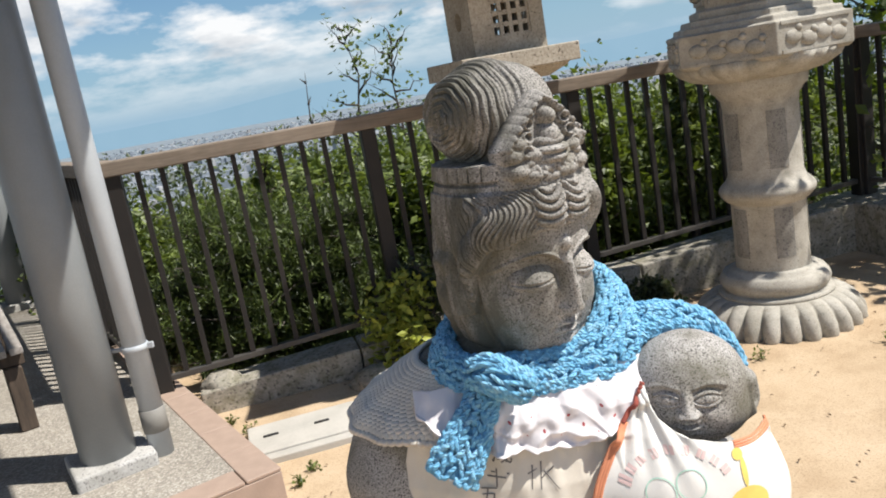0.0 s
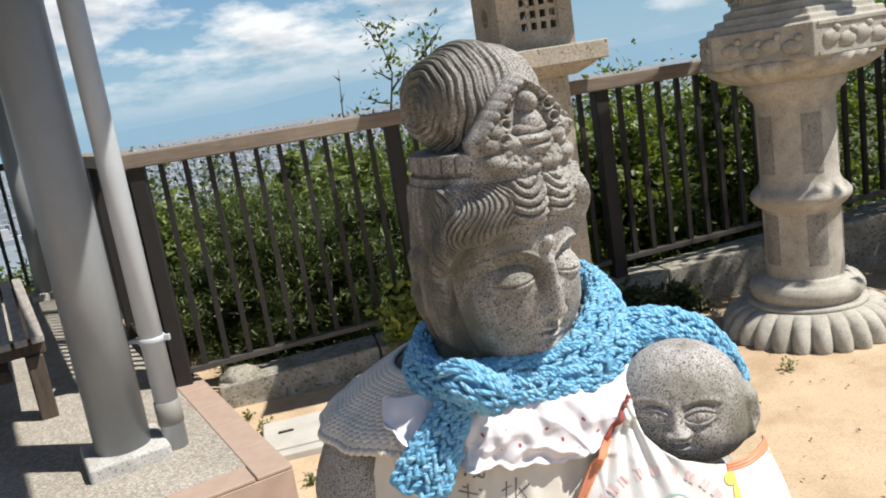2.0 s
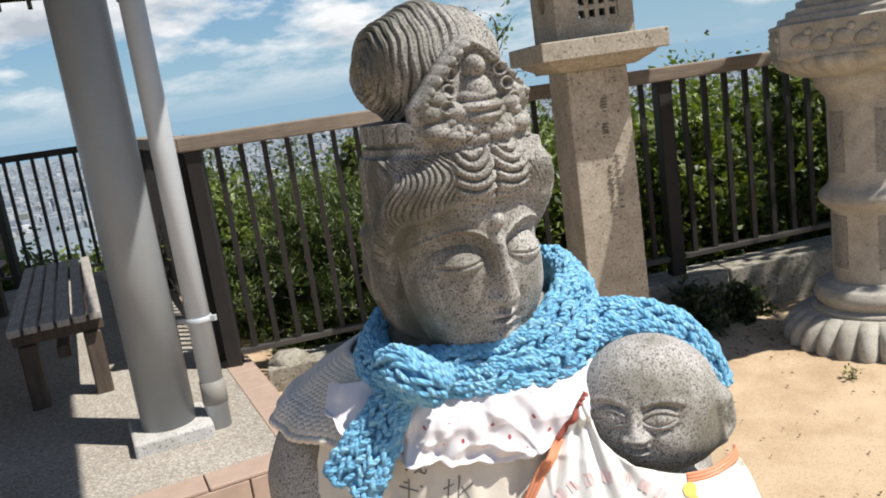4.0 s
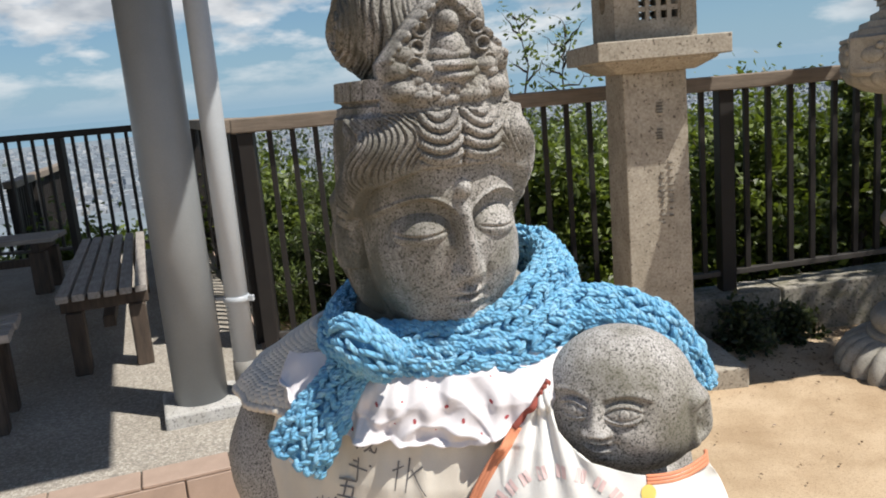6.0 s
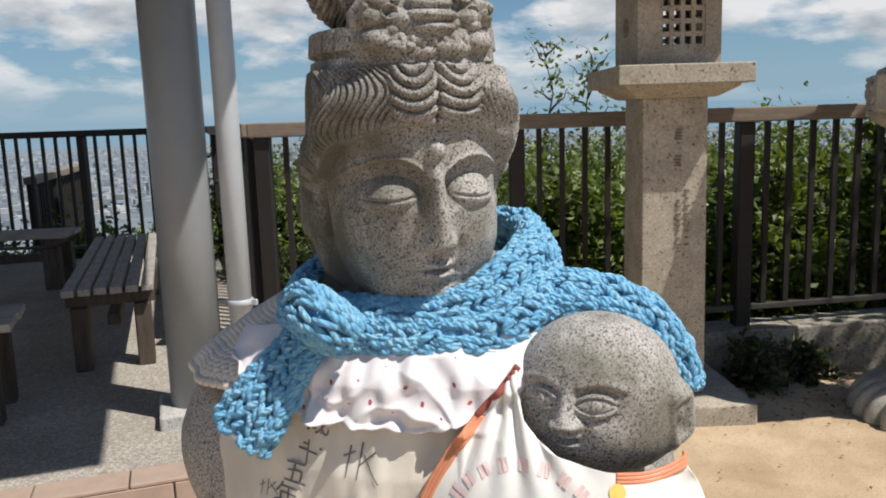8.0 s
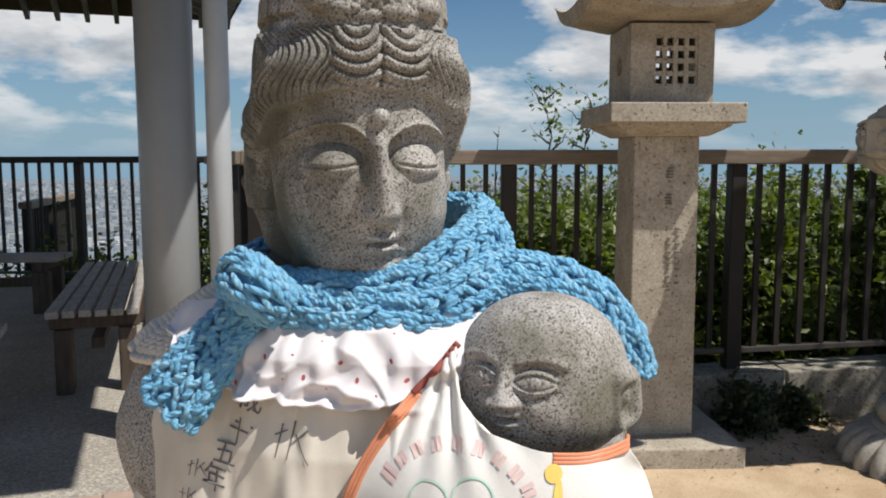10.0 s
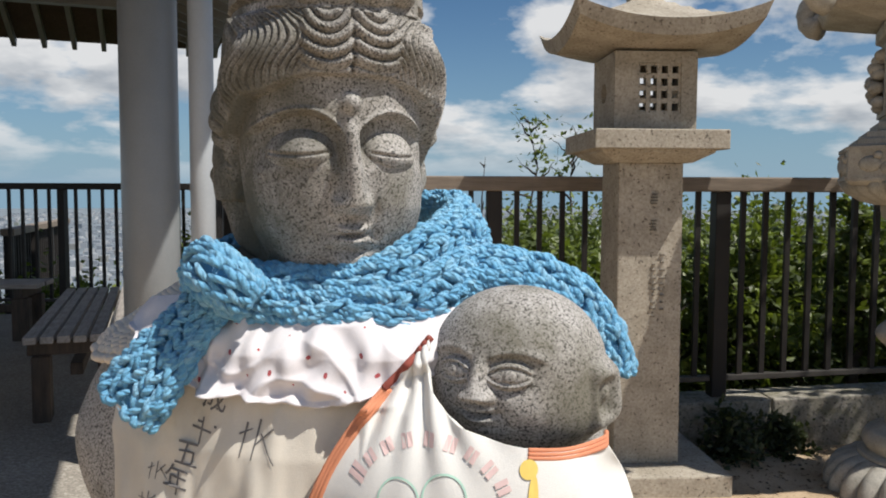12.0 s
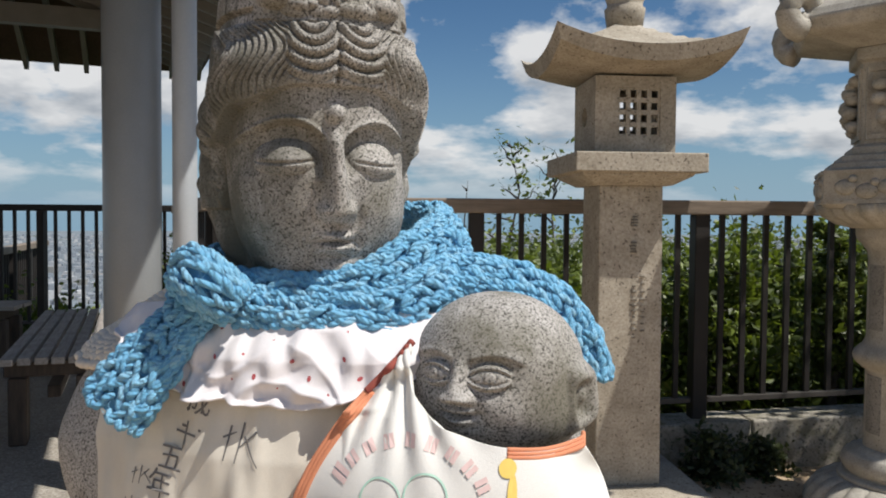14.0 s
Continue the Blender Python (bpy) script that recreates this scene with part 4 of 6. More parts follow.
def head_mesh():
    cols, rows = 900, 400
    th = np.linspace(-math.pi, math.pi, cols, endpoint=False)          # 0 is the front
    z = np.concatenate([np.linspace(1.0275, 1.2210, rows), np.full(14, 1.2210)])
    shrink = np.concatenate([np.ones(rows), np.linspace(0.98, 0.25, 14)])
    T, Z = np.meshgrid(th, z)
    zk = [1.0275, 1.031, 1.036, 1.043, 1.052, 1.064, 1.080, 1.10, 1.12, 1.14, 1.16, 1.185, 1.2, 1.224]
    a = np.interp(Z, zk, [0.016, 0.0275, 0.0365, 0.0440, 0.0500, 0.0552, 0.0590, 0.0608, 0.0612, 0.0608, 0.0600, 0.0595, 0.058, 0.056])
    bf = np.interp(Z, zk, [0.006, 0.0200, 0.0300, 0.0385, 0.0440, 0.0490, 0.0550, 0.0605, 0.0645, 0.0665, 0.0670, 0.067, 0.066, 0.062])
    bb = np.interp(Z, zk, [0.060, 0.068, 0.074, 0.079, 0.085, 0.091, 0.094, 0.096, 0.096, 0.094, 0.090, 0.083, 0.076, 0.071])
    s, c = np.sin(T), np.cos(T)
    b = np.where(c > 0, bf, bb)
    n = 2.15
    r = (np.abs(s / a) ** n + np.abs(c / b) ** n) ** (-1 / n)
    x = r * s
    ax, front = np.abs(x), smoothstep(0.0, 0.35, c)
    at = np.abs(T)
    # hairline: an arch over the brow, down past the temples and behind the ears
    hl = 1.1580 - 0.011 * smoothstep(0.30, 0.95, at) - 0.024 * smoothstep(0.95, 1.40, at) - 0.040 * smoothstep(1.38, 1.60, at) - 0.055 * smoothstep(2.12, 2.35, at)
    ztop = 1.1985
    hair = smoothstep(0, 0.0016, Z - hl) * (1 - smoothstep(ztop - 0.003, ztop, Z))
    u = np.clip((Z - hl) / np.minimum(ztop - hl, 0.040), 0, 1)
    roll = 0.36 + 0.64 * np.sin(math.pi * np.clip(0.06 + 0.86 * u, 0, 1)) ** 0.8
    lift = 0.0098 + 0.0070 * smoothstep(0.35, 0.95, at) - 0.0075 * smoothstep(1.30, 1.8, at)
    d = np.zeros_like(r)
    d += hair * lift * roll
    # combed strands: slanting off the parting, turning to run back above the ears
    comb = -300 + 330 * smoothstep(0.9, 2.2, at)
    wob = 0.9 * np.sin(4.3 * T + 31 * Z) + 0.6 * np.sin(9.7 * T + 83 * Z + 1) + 0.4 * np.sin(23 * T - 150 * Z)
    wave = 48 * at + comb * (Z - 1.185) + 9 * np.sin((Z - 1.168) * 95) * (1 - smoothstep(0.9, 1.4, at)) + wob
    strands = grooves(wave, 0.75) * (0.75 + 0.25 * np.sin(7 * T + 45 * Z + 2 * np.sin(5 * T)))
    fine = grooves(wave * 2.0 + 0.7, 0.8)
    dd = np.sqrt((0.080 * (at - 0.21)) ** 2 + (0.85 * (Z - 1.204)) ** 2)
    arcs = grooves(math.pi * (dd + 0.0006 * np.sin(T * 11)) / 0.0062, 0.6)
    pick = 1 - smoothstep(0.34, 0.46, at)
    d += hair * smoothstep(0.0, 0.010, Z - hl) * (0.0058 * (strands * (1 - pick) + arcs * pick) + 0.0012 * fine - 0.0044)
    d -= hair * 0.0035 * gauss(T, 0.022)
    # face
    f = front * (1 - hair)
    t = np.clip((1.130 - Z) / (1.130 - 1.0820), 0, 1)
    nose_h = (0.0052 + 0.0112 * t ** 1.1) * smoothstep(1.0740, 1.0810, Z) * (1 - smoothstep(1.122, 1.142, Z))
    d += f * nose_h * np.exp(-(ax / (0.0043 + 0.0030 * t)) ** 2.6)
    d += f * 0.0056 * gauss(ax - 0.0088, 0.0040) * gauss(Z - 1.0820, 0.0048)
    d -= f * 0.0020 * gauss(ax - 0.0140, 0.0030) * gauss(Z - 1.0800, 0.006)
    # wide brow arches over hollow sockets, full lids with a slit low down
    q = np.clip((ax - 0.0035) / 0.056, 0, 1)
    zb = 1.1225 + 0.0155 * np.sin(math.pi * q ** 0.85) ** 0.80 + 0.001 * q
    on = smoothstep(0.0035, 0.009, ax) * (1 - smoothstep(0.049, 0.061, ax))
    d += f * on * 0.0013 * gauss(Z - zb - 0.0006, 0.0016)
    deep = 0.0088 - 0.0026 * q
    d -= f * on * deep * smoothstep(-0.0004, 0.0032, zb - Z) * (1 - smoothstep(0.010, 0.032, zb - Z))
    ball_e = np.clip(1 - ((ax - 0.0310) / 0.0205) ** 2 - ((Z - 1.1160) / 0.0115) ** 2, 0, 1)
    d += f * 0.0060 * ball_e ** 0.7
    zs = 1.1115 + 8.0 * (ax - 0.031) ** 2
    lid = smoothstep(0.0125, 0.0165, ax) * (1 - smoothstep(0.045, 0.050, ax))
    d += f * lid * (-0.0017 * gauss(Z - zs, 0.0009) + 0.0004 * gauss(Z - zs - 0.0024, 0.0014))
    # full cheeks, small bowed mouth, chin
    d += f * 0.0030 * gauss(ax - 0.034, 0.022) * gauss(Z - 1.082, 0.020)
    zm = 1.0625 + 6.0 * ax ** 2
    d += f * (-0.0046 * gauss(Z - zm, 0.0012) + 0.0066 * gauss(Z - zm - 0.0036, 0.0026) + 0.0066 * gauss(Z - zm + 0.0042, 0.0029)) * gauss(ax, 0.0092)
    d += f * -0.0028 * gauss(ax - 0.0150, 0.0036) * gauss(Z - 1.0630, 0.0045)
    d += f * -0.0018 * gauss(ax, 0.0022) * gauss(Z - 1.0710, 0.004)
    d += f * -0.0034 * gauss(ax, 0.014) * gauss(Z - 1.0530, 0.003)
    d += f * 0.0062 * gauss(ax, 0.013) * gauss(Z - 1.0430, 0.0070)
    d += f * 0.0062 * np.exp(-((ax / 0.0052) ** 2 + ((Z - 1.1425) / 0.0052) ** 2) ** 1.6)
    # the cheek's edge, then long ears lying flat behind it
    low = smoothstep(1.040, 1.056, Z) * (1 - smoothstep(1.112, 1.128, Z))
    d -= low * 0.0068 * gauss(at - 1.50 - 1.2 * (Z - 1.09), 0.085)
    long_z = smoothstep(1.038, 1.058, Z) * (1 - smoothstep(1.132, 1.146, Z))
    te = 1.98 + 1.6 * (Z - 1.10)
    d += long_z * 0.0082 * np.exp(-((at - te) / 0.27) ** 6)
    d -= long_z * 0.0075 * np.exp(-((at - te) / 0.13) ** 4) * gauss(Z - 1.112, 0.016)
    d += long_z * 0.0050 * gauss(at - te - 0.02, 0.055) * gauss(Z - 1.103, 0.008)
    d -= long_z * 0.0055 * gauss(at - te + 0.02, 0.060) * gauss(Z - 1.074, 0.012)
    d -= long_z * 0.0050 * gauss(at - te + 0.33, 0.060)
    # crown band: a thin ring, then a wider plate-set band
    d += 0.0042 * smoothstep(1.1965, 1.1980, Z) * (1 - smoothstep(1.2025, 1.2040, Z))
    seg = 1 - 0.75 * gauss(np.sin(T * 13 + 0.5 * np.sin(5 * T)), 0.13)
    d += (0.0005 + 0.0056 * seg * smoothstep(1.2055, 1.2075, Z)) * smoothstep(1.2040, 1.2055, Z)
    R = (r + d) * shrink[:, None]
    X, Y = R * s + 0.07 * np.clip(1.13 - Z, 0, 1) * front, -R * c + 0.004
    P = np.stack([X, Y, Z], -1).reshape(-1, 3)
    faces = grid_faces(len(z), cols, True)
    faces.append(tuple(range(cols - 1, -1, -1)))
    faces.append(tuple((len(z) - 1) * cols + i for i in range(cols)))
    return P.tolist(), faces


def bun_mesh():
    """The hair knot: fine grooves run round its sideways axis."""
    cols, rows = 260, 340
    al = np.linspace(0.0, math.pi, rows)
    be = np.linspace(0, 2 * math.pi, cols, endpoint=False)
    B, A = np.meshgrid(be, al)
    ph = A * 25 + 0.9 * np.sin(B * 2 + 1) + 0.7 * np.sin(A * 5 + B) + 0.30 * np.sin(B * 9)
    g = grooves(ph, 0.65) * (0.68 + 0.32 * np.sin(A * 8.3 + 2 * np.sin(B))) * smoothstep(0.02, 0.3, A) * smoothstep(0.02, 0.3, math.pi - A)
    fine = grooves(ph * 2.3 + 1.1 * np.sin(3 * B), 0.8)
    r = 1 + 0.088 * g + 0.022 * fine - 0.066 + 0.012 * np.sin(3 * A + B) * np.sin(2 * B)
    X = -0.0035 - 0.0575 * np.cos(A) * r
    Y = 0.016 + 0.0605 * np.sin(A) * np.cos(B) * r
    Z = 1.2595 + 0.0490 * np.sin(A) * np.sin(B) * r
    return np.stack([X, Y, Z], -1).reshape(-1, 3).tolist(), grid_faces(rows, cols, True)


def crown_mesh():
    """The crown's front ornament: a pointed relief with a tiny seated figure among clouds."""
    cols, rows = 170, 150
    U, V = np.meshgrid(np.linspace(-1, 1, cols), np.linspace(0, 1, rows))
    top = 1.2765 - 0.046 * np.abs(U) ** 1.35
    X = 0.041 * U
    Z = 1.2015 + (top - 1.2015) * V
    h = 0.0030 + 0.0030 * gauss(X, 0.03) + 0.0010 * np.sin(X * 400) * np.sin(Z * 420)

    def lump(cx, cz, rx, rz, hh, base=0.004):
        nonlocal h
        q = ((X - cx) / rx) ** 2 + ((Z - cz) / rz) ** 2
        h = np.maximum(h, base + hh * np.sqrt(np.clip(1 - q, 0, 1)))

    rng = random.Random(11)
    for k in range(46):
        u = rng.uniform(-0.95, 0.95)
        z = 1.2055 + rng.uniform(0, 0.018) + rng.random() * 0.030 * smoothstep(0.35, 0.8, abs(u))
        q = rng.uniform(0.0050, 0.0095)
        lump(0.040 * u, float(z), q * 1.2, q * 0.85, rng.uniform(0.008, 0.0125), 0.0020)
    for sx in (-1, 1):
        for k in range(4):
            cx, cz = sx * (0.0235 - 0.003 * k), 1.2290 + 0.0105 * k
            q = np.sqrt((X - cx) ** 2 + (Z - cz) ** 2)
            h = np.maximum(h, 0.0125 * np.exp(-((q - 0.0042) / 0.0019) ** 2))
    h = h - 0.0050 * np.exp(-((X / 0.0175) ** 2 + ((Z - 1.2430) / 0.0190) ** 2) ** 3)
    for k in range(15):
        u = -0.93 + 1.86 * k / 14
        lump(0.040 * u, 1.2720 - 0.044 * abs(u) ** 1.35, 0.0052, 0.0052, 0.0115, 0.0020)
    lump(0, 1.2545, 0.0066, 0.0082, 0.0135)
    lump(0, 1.2385, 0.0100, 0.0115, 0.0125)
    lump(0, 1.2345, 0.0135, 0.0070, 0.0120)
    lump(0, 1.2275, 0.0165, 0.0052, 0.0150)
    lump(0, 1.2205, 0.0150, 0.0048, 0.0130)
    h = h - 0.0016 * gauss(Z - (1.2305 + 18 * X ** 2), 0.0010) * (np.abs(X) < 0.013)
    for k in range(7):
        lump(-0.018 + 0.006 * k, 1.2130, 0.0034, 0.0062, 0.0090)
    WX, WZ = X * 1.15, Z - 0.003 * (1 - V)
    edge = smoothstep(0, 0.10, np.minimum(1 - np.abs(U), 1 - V))
    Y = -0.0565 + 4.2 * WX ** 2 + (Z - 1.2015) * 0.10 - 1.1 * h * (0.25 + 0.75 * edge)
    front = np.stack([WX, Y, WZ], -1).reshape(-1, 3).tolist()
    back = np.stack([WX, -0.046 + 4.2 * WX ** 2 + (Z - 1.2015) * 0.10, WZ], -1).reshape(-1, 3).tolist()
    faces = grid_faces(rows, cols)
    n = rows * cols
    faces += [tuple(n + i for i in reversed(f)) for f in faces]
    rim_i = list(range(cols)) + [j * cols + cols - 1 for j in range(1, rows)] + [(rows - 1) * cols + i for i in range(cols - 2, -1, -1)] + [j * cols for j in range(rows - 2, 0, -1)]
    for p, q in zip(rim_i, rim_i[1:] + rim_i[:1]):
        faces.append((q, p, n + p, n + q))
    return front + back, faces


def child_mesh():
    cols, rows = 460, 340
    ph = np.linspace(0.004, math.pi - 0.004, rows)
    th = np.linspace(-math.pi, math.pi, cols, endpoint=False)
    T, F = np.meshgrid(th, ph)
    s, c = np.sin(T), np.cos(T)
    rho = np.sin(F) ** np.where(F > math.pi / 2, 0.55, 0.96)
    zz = 0.0500 * np.cos(F)
    front = smoothstep(0.0, 0.4, c * rho)
    wide, fore, rear = 0.0540, 0.0515, 0.060
    wide = wide * (1 + 0.10 * smoothstep(0.0, -0.030, zz))
    base = ((s / wide) ** 2 + (c / np.where(c > 0, fore, rear)) ** 2) ** -0.5
    x = base * rho * s
    ax = np.abs(x)
    d = np.zeros_like(T)
    # eyes: shallow sockets under a soft brow, lidded almond eyeballs
    ex, ez = 0.0180, 0.0045
    es = np.sqrt(((ax - ex) / 0.0150) ** 2 + ((zz - ez - 0.0015) / 0.0112) ** 2)
    d -= front * 0.0034 * np.exp(-es ** 4)
    w = (ax - ex) / 0.0122
    arch = np.clip(1 - 0.75 * w ** 2, 0, 1)
    over = smoothstep(1.05, 0.85, np.abs(w))
    upper, lower = ez + 0.0060 * arch, ez - 0.0046 * arch
    ball_e = np.clip(1 - w ** 2 - ((zz - ez) / 0.0075) ** 2, 0, 1)
    d += front * 0.0046 * np.sqrt(ball_e + 1e-9)
    d += front * over * (0.0015 * gauss(zz - upper - 0.0008, 0.0011) - 0.0012 * gauss(zz - upper + 0.0014, 0.0008) - 0.0012 * gauss(zz - upper - 0.0032, 0.0011))
    d += front * over * (0.0010 * gauss(zz - lower + 0.0006, 0.0010) - 0.0008 * gauss(zz - lower - 0.0012, 0.0007))
    iris = np.sqrt((ax - ex) ** 2 + (zz - ez - 0.0008) ** 2)
    d += front * (0.0005 * smoothstep(0.0036, 0.0030, iris) - 0.0009 * gauss(iris - 0.0037, 0.0006))
    d += front * 0.0016 * gauss(zz - (0.0178 - 16 * (ax - 0.019) ** 2), 0.0022) * (1 - smoothstep(0.032, 0.038, ax)) * smoothstep(0.003, 0.008, ax)
    # nose with round wings
    t = np.clip((0.014 - zz) / 0.0225, 0, 1)
    d += front * (0.0022 + 0.0098 * t) * np.exp(-(ax / (0.0040 + 0.0032 * t)) ** 2.4) * smoothstep(-0.0125, -0.0065, zz) * (1 - smoothstep(0.008, 0.018, zz))
    d += front * 0.0046 * gauss(ax - 0.0066, 0.0032) * gauss(zz + 0.0068, 0.0034)
    # small pursed mouth, cheeks and chin
    zm = -0.0178 + 9 * ax ** 2
    d += front * (-0.0046 * gauss(zz - zm, 0.0011) + 0.0050 * gauss(zz - zm - 0.0030, 0.0020) + 0.0050 * gauss(zz - zm + 0.0033, 0.0022)) * gauss(ax, 0.0085)
    d += front * (0.0030 * gauss(ax - 0.024, 0.014) * gauss(zz + 0.016, 0.012) - 0.0020 * gauss(ax - 0.0125, 0.003) * gauss(zz + 0.017, 0.005))
    d += front * 0.003 * gauss(ax, 0.010) * gauss(zz + 0.029, 0.006)
    # ears set low on the sides, each with a hollow and an inner knob
    at = np.abs(T)
    ear = np.exp(-((at - 1.62) / 0.27) ** 8) * np.exp(-((zz + 0.0115) / 0.0195) ** 6)
    d += 0.0085 * ear - 0.0105 * np.exp(-((at - 1.53) / 0.14) ** 4) * np.exp(-((zz + 0.0120) / 0.0115) ** 4)
    d += 0.0050 * gauss(at - 1.58, 0.055) * gauss(zz + 0.0095, 0.0055) - 0.0030 * gauss(at - 1.52, 0.08) * gauss(zz + 0.0250, 0.004)
    R = base * rho + d * np.clip(rho * 1.5, 0, 1)
    P = np.stack([R * s, -R * c, zz], -1).reshape(-1, 3)
    turn = math.radians(-19)
    ct, st = math.cos(turn), math.sin(turn)
    Q = np.stack([CHILD[0] + P[:, 0] * ct - P[:, 1] * st, CHILD[1] + P[:, 0] * st + P[:, 1] * ct, CHILD[2] + P[:, 2]], -1)
    return Q.tolist(), grid_faces(rows, cols, True)


def torso_mesh():
    cols, rows = 130, 150
    z = np.linspace(-0.02, 1.09, rows)
    th = np.linspace(0, 2 * math.pi, cols, endpoint=False)
    T, Z = np.meshgrid(th, z)
    a, b, cy = body_at(Z)
    # robe folds and two bent sleeves
    folds = 0.004 * np.sin(11 * T + 9 * Z) * smoothstep(0.95, 0.6, Z) + 0.005 * np.abs(np.sin(7 * T + 14 * Z)) * smoothstep(0.99, 0.90, Z)
    sleeve = 0.020 * gauss(np.cos(T) + 0.90, 0.22) * gauss(Z - 0.915, 0.07) - 0.012 * gauss(np.cos(T) + 0.93, 0.3) * gauss(Z - 0.82, 0.04)
    k = 1 + (folds + sleeve) / 0.16
    X = 0.070 + a * np.cos(T) * k
    Y = cy + b * np.sin(T) * k
    P = np.stack([X, Y, Z], -1).reshape(-1, 3)
    faces = grid_faces(rows, cols, True)
    faces.append(tuple(range(cols - 1, -1, -1)))
    faces.append(tuple((rows - 1) * cols + i for i in range(cols)))
    return P.tolist(), faces


def build_statue():
    ct, st = math.cos(HEAD_TURN), math.sin(HEAD_TURN)
    head = []
    for v, f in (head_mesh(), bun_mesh(), crown_mesh()):
        q = np.asarray(v)
        w = np.stack([HEAD_X + q[:, 0] * ct - q[:, 1] * st, HEAD_Y + q[:, 0] * st + q[:, 1] * ct, q[:, 2]], -1)
        head.append((w.tolist(), f))
    bundle = ball((0.195, 0.725, 0.855), (0.070, 0.065, 0.085), 4)
    v, f = join(head + [child_mesh(), torso_mesh(), bundle])
    ob = link("stone_statue", mesh_of("stone_statue", v, f, M_STATUE, True))
    tagged(ob, "speckled grey granite robed statue with hair knot and carved child's head", "statue")
    pv, pf = lathe([(0.26, -0.20), (0.27, -0.12), (0.265, -0.06), (0.23, -0.04), (0.225, -0.02)], 20 * 10, lambda a, r, z: r - 0.018 * (1 - abs(math.sin(a * 10)) ** 0.6) * (r > 0.24))
    ped = link("pedestal", mesh_of("pedestal", pv, pf, M_STATUE, True), at=Matrix.Translation((0.07, 0.79, 0)))
    tagged(ped, "round carved granite pedestal standing in the sand", "pedestal")


build_statue()


# ---- cloths ----
def torso_y(x, z, off=0.0):
    a, b, cy = body_at(z)
    a, b = a + off, b + off
    q = np.clip((x - 0.070) / a, -0.985, 0.985)
    return cy - b * np.sqrt(1 - q * q)


def fold_noise(p, q, seed):
    out = np.zeros_like(p)
    rng = np.random.RandomState(seed)
    for k in range(9):
        f1, f2, ph = rng.uniform(20, 120), rng.uniform(-60, 60), rng.uniform(0, 6.3)
        out += np.sin(p * f1 + q * f2 + ph) / (1 + f1 / 40)
    return out / 4


def cloth(name, X, Y, Z, mat, parent=None, label="", thick=0.0022):
    rows, cols = X.shape
    me = mesh_of(name, np.stack([X, Y, Z], -1).reshape(-1, 3), grid_faces(rows, cols), mat, True)
    ob = link(name, me, parent, label)
    md = ob.modifiers.new("thickness", 'SOLIDIFY')
    md.thickness, md.offset = thick, 0
    return ob


def spline(pts, n):
    """Smooth curve through the points, n samples."""
    p = np.asarray(pts, float)
    p = np.vstack([2 * p[0] - p[1], p, 2 * p[-1] - p[-2]])
    out = []
    m = len(p) - 3
    for k in range(n):
        u = k / (n - 1) * m
        i = min(int(u), m - 1)
        t = u - i
        a, b, c, d = p[i], p[i + 1], p[i + 2], p[i + 3]
        out.append(0.5 * ((2 * b) + (c - a) * t + (2 * a - 5 * b + 4 * c - d) * t * t + (3 * b - a - 3 * c + d) * t ** 3))
    return np.array(out)


def bib_surface(x, z):
    """The flowered bib, gathered under the scarf and loose below."""
    loose = smoothstep(1.02, 0.965, z)
    gath = np.abs(np.sin(x * 55 + 2.6 * np.sin(z * 45 + x * 30) + 70 * (z - 1.0) * np.sin(x * 21)))
    pleat = 0.0042 * gath * (0.4 + 0.6 * np.sin(x * 33 + z * 80)) * (0.35 + loose)
    crease = (1 - np.abs(np.sin(34 * x - 52 * z + 1.6 * np.sin(40 * x + 25 * z)))) ** 3 + 0.7 * (1 - np.abs(np.sin(21 * x + 75 * z + 1.3 * np.sin(55 * x)))) ** 3
    return torso_y(x, z, 0.009) - 0.004 * loose - 0.0042 * crease * (0.3 + loose) - 0.6 * pleat - 0.0070 * fold_noise(x * 2.4, z * 3.4, 4) - 0.0046 * fold_noise(x * 4.5, z * 5.0, 5) - 0.004 * gauss(z - 0.995, 0.012)


